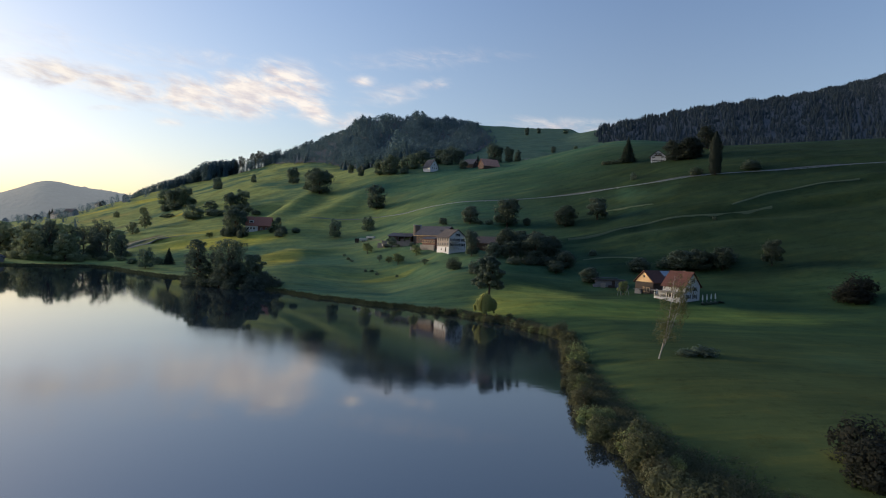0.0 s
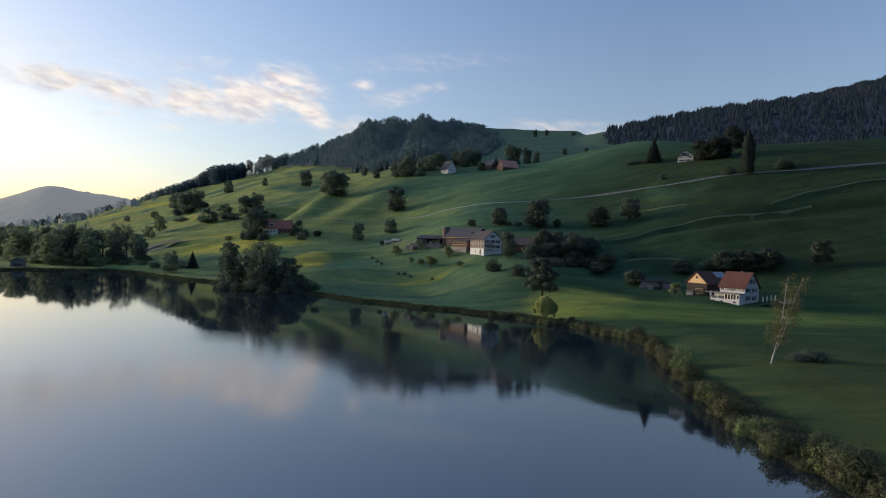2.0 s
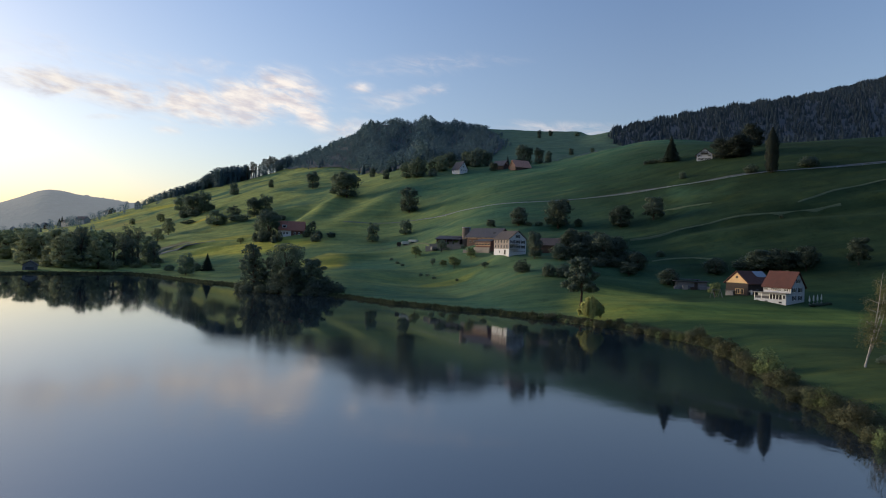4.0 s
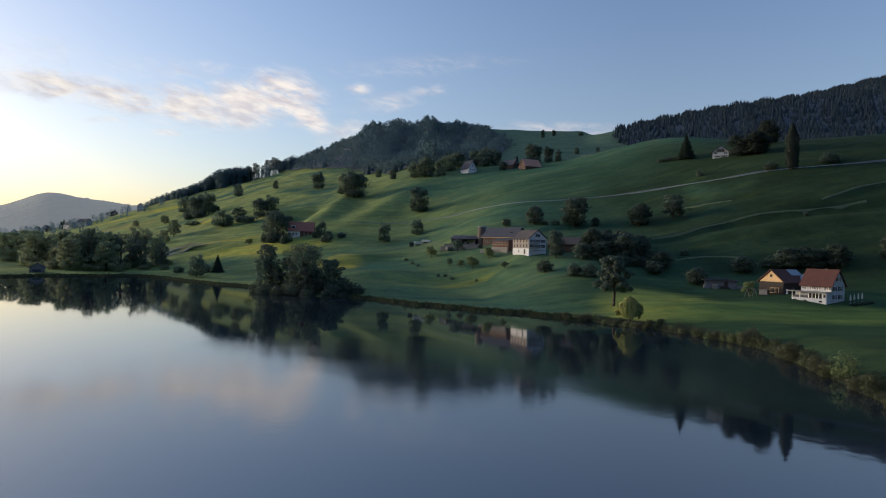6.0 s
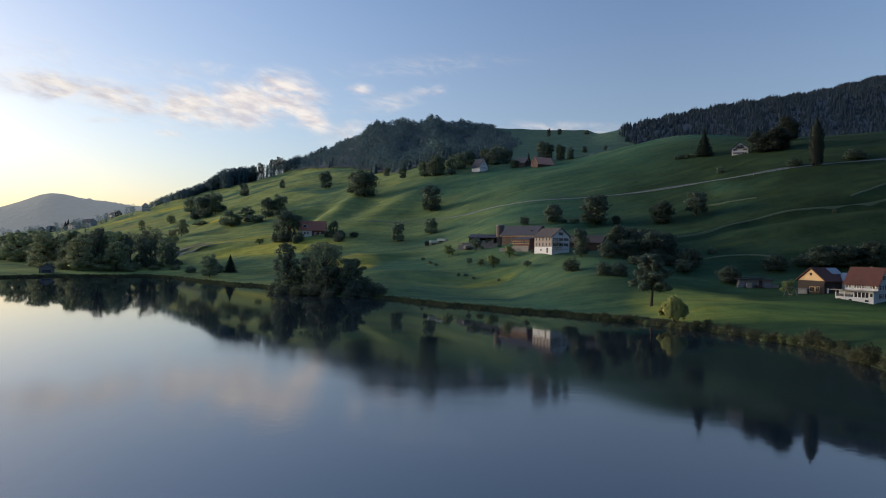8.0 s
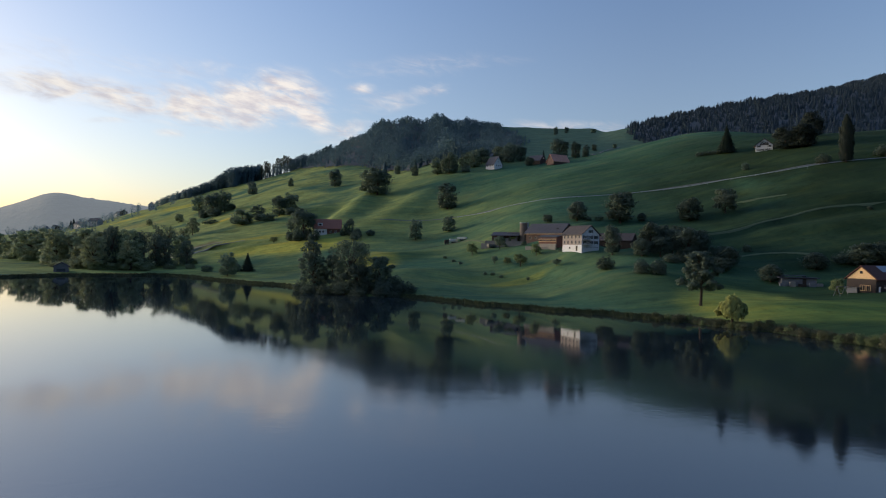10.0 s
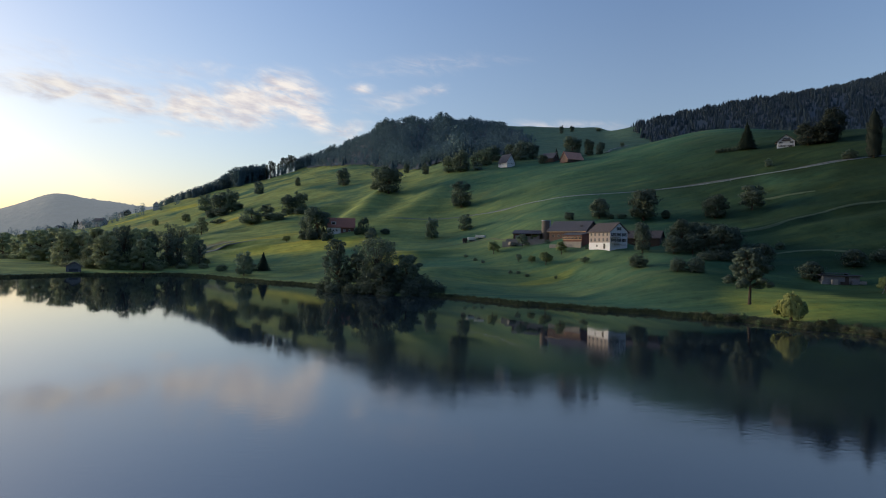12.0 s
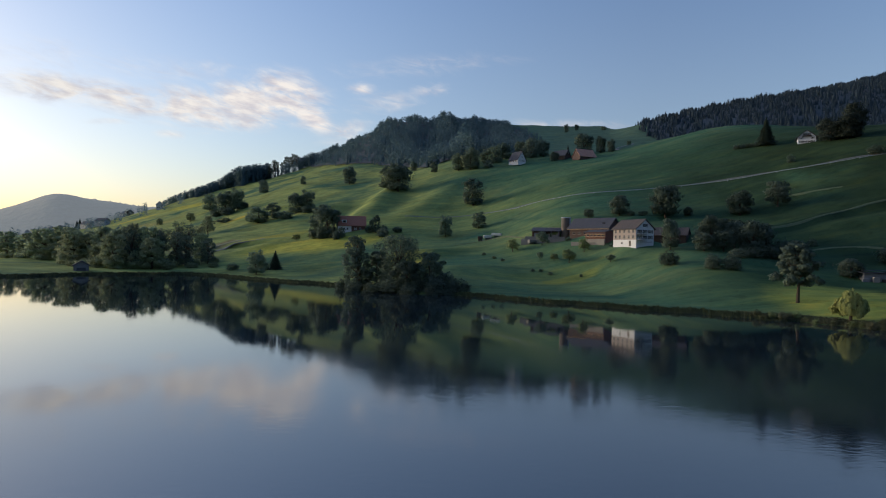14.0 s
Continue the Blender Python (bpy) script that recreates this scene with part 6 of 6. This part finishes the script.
def wood(name, xy, heights, firs, mat, label, seed, leaf=1.5, sprays=46, broad=0.27, tiers=5, slim=(0.17, 0.25), foot=0.06):
    """Many trees of a far wood in one mesh: pointed firs and ragged round crowns."""
    rng = np.random.default_rng(seed)
    z = ground_at(xy[:, 0], xy[:, 1])
    cone_v, cone_f, cone_n = fir_cones(rng, xy[firs], z[firs], heights[firs], tiers, 6, slim)
    xy, z, heights = xy[~firs], z[~firs], heights[~firs]
    k = np.repeat(np.arange(len(xy)), sprays)
    m = len(k)
    h, u, a = heights[k], rng.uniform(0, 1, m), rng.uniform(0, math.tau, m)
    up = foot + (1 - foot) * u
    r = h * broad * np.sqrt(np.clip(1 - ((2 * u - 1) / 1.04) ** 2, 0.02, 1)) * (0.75 + 0.3 * np.sin(a * 3 + k)) * rng.uniform(0.6, 1, m)
    p = np.stack([xy[k, 0] + r * np.cos(a), xy[k, 1] + r * np.sin(a), z[k] + h * up], 1)
    d = np.stack([np.cos(a), np.sin(a), 2.4 * (u - 0.3)], 1)
    v, f, soft = leaf_quads(rng, p, 1.0, d, 0.0)
    c = p[:, None, :] + (v.reshape(-1, 4, 3) - p[:, None, :]) * (leaf * h / 20 * 1.2)[:, None, None]
    v = np.concatenate([c.reshape(-1, 3), cone_v])
    f = f.tolist() + [[i + 4 * m for i in t] for t in cone_f]
    tagged(new(name, mesh_from(name, v, f, mat, True, np.concatenate([soft, cone_n]))), label, "woodland", kind="stuff")


def sector(rng, n, b0, b1, r0, r1):
    b = rng.uniform(b0, b1, n)
    r = np.sqrt(rng.uniform(r0 ** 2, r1 ** 2, n))
    return b, r


def to_xy(b, r):
    return np.stack([CENTRE[0] + r * np.sin(np.radians(b)), CENTRE[1] + r * np.cos(np.radians(b))], 1)


# the trees of the left crest, cluster by cluster: bearings, number, heights at both ends, share of firs
CREST = [(-25.8, -24.0, 90, 9.0, 14.5, 0.2), (-24.0, -21.0, 180, 14.0, 19.0, 0.3), (-21.05, -20.0, 70, 20.0, 30.0, 0.3), (-20.0, -17.3, 190, 31.0, 27.0, 0.35), (-17.3, -14.7, 40, 15.0, 18.0, 0.2), (-14.75, -13.2, 80, 19.0, 23.0, 0.1), (-13.2, -11.0, 110, 20.0, 19.0, 0.1)]


def crest_reach(b):
    """How far off the skyline of the bare ground lies in a direction."""
    r = np.arange(820, 1640, 12.0)
    x, y = CENTRE[0] + r * math.sin(radians(b)), CENTRE[1] + r * math.cos(radians(b))
    return float(r[np.argmax((ground_at(x, y) - 17) / r)])


def forest_floor(name, bearings, reaches, inside, label):
    """Litter that covers the meadow where the wood stands."""
    gb, gr = np.linspace(*bearings), np.linspace(*reaches)
    bb, rr = np.meshgrid(gb, gr, indexing="ij")
    xy = to_xy(bb.ravel(), rr.ravel())
    v = np.column_stack([xy, ground_at(xy[:, 0], xy[:, 1]) + 1.2])
    k = len(gr)
    i, j = np.meshgrid(np.arange(len(gb) - 1), np.arange(k - 1), indexing="ij")
    a = (i * k + j).ravel()[inside(bb, rr)[:-1, :-1].ravel()]
    tagged(new(name, mesh_from(name, v, np.stack([a, a + k, a + k + 1, a + 1], 1), LITTER, True)), label, "forest floor", kind="structure")


def make_woods():
    rng = np.random.default_rng(7)
    # the knob above the farms
    b, r = sector(rng, 6400, -14, 7, 640, 1640)
    right = np.interp(r, [640, 900, 1100, 1350, 1640], [2.0, 5.6, 6.4, 5.2, 3.6])
    left = np.interp(r, [640, 760, 880, 960, 1080, 1250, 1640], [-5.0, -6.5, -9.0, -12.0, -14.2, -14.6, -11.5])
    ok = (b < right + 0.5 * np.sin(r / 40)) & (b > left)
    b, r, right = b[ok], r[ok], right[ok]
    stand = 0.8 + 0.22 * np.sin(b * 2.3 + r / 90) * np.sin(r / 61 + 1) + 0.12 * np.sin(b * 9 + r / 33)
    h = rng.uniform(13, 22, len(b)) * stand * (1 - 0.3 * smooth((-7.2 - b) / 1.2)) * (0.55 + 0.45 * smooth((right - b) / 1.6))
    h = h * (1 + 0.5 * np.exp(-((b + 1.2) / 1.0) ** 2) + 0.35 * np.exp(-((b + 6.5) / 0.5) ** 2))
    wood("wood", to_xy(b, r), h, rng.random(len(b)) < 0.15, HAZY_WOODLAND, "dense dark mixed wood on a rounded hilltop", 1, 1.5, 62, 0.34, foot=0.36)
    # the belt along the left crest
    rows = []
    for b0, b1, n, h0, h1, firs in CREST:
        for k in range(n):
            f = rng.random()
            bb = b0 + (b1 - b0) * f
            far = crest_reach(bb) + rng.uniform(-14, 34)
            rows.append((bb, far, (h0 + (h1 - h0) * f) * rng.uniform(0.78, 1.08), rng.random() < firs))
    rows = np.array(rows)
    wood("tree_belt", to_xy(rows[:, 0], rows[:, 1]), rows[:, 2], rows[:, 3] > 0.5, HAZY_WOODLAND, "dark tree belt along the hill crest", 2, 1.2, 120, 0.3, 7, (0.15, 0.22))
    # the mountain
    b, r = sector(rng, 27000, 14.6, 46, 640, 3100)
    crest = 1700 + 52 * (b - 15.8)
    ok = (r < crest + 60) & (b > 15.6 + 0.4 * np.sin(r / 50) + 2.0 * smooth((1250 - r) / 500))
    b, r = b[ok], r[ok]
    wood("mountain_forest", to_xy(b, r), rng.uniform(7.5, 15.5, len(b)) * (1 + 0.2 * np.sin(b * 3 + r / 120)), rng.random(len(b)) < 0.8, HAZY_SPRUCE, "dark spruce forest covering the mountain side", 3, 1.9, 24, 0.42, 4, (0.2, 0.3))
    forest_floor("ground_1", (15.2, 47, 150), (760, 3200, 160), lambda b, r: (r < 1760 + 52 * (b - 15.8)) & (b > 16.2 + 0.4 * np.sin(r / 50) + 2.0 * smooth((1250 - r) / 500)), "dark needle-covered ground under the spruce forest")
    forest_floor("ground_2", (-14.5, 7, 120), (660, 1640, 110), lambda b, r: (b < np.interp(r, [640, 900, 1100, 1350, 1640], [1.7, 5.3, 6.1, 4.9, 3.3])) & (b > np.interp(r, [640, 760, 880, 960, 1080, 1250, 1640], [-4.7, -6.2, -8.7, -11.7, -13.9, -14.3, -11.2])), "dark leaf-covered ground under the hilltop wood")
    # trees among the village houses
    hx = np.array([(x + dx, y + dy) for x, y, *_ in VILLAGE for dx, dy in ((-20, -16), (14, -22), (-4, -30), (26, 6), (-30, 8), (34, -14))], float)
    hx += rng.normal(size=hx.shape) * 5
    wood("village_trees", hx, rng.uniform(9, 17, len(hx)), rng.random(len(hx)) < 0.06, HAZY_WOODLAND, "dark trees among the village houses", 5, 1.6, 110, 0.42)
    # scattered growth in front of the village
    b, r = sector(rng, 420, -44, -28, 640, 1500)
    ok = np.sin(b * 3.1) * np.sin(r / 47) + rng.uniform(-0.5, 0.5, len(b)) > 0.55
    b, r = b[ok], r[ok]
    wood("valley_trees", to_xy(b, r), rng.uniform(6, 14, len(b)), rng.random(len(b)) < 0.1, HAZY_WOODLAND, "scattered trees and hedges in the valley", 4, 1.7, 90, 0.42)


make_woods()
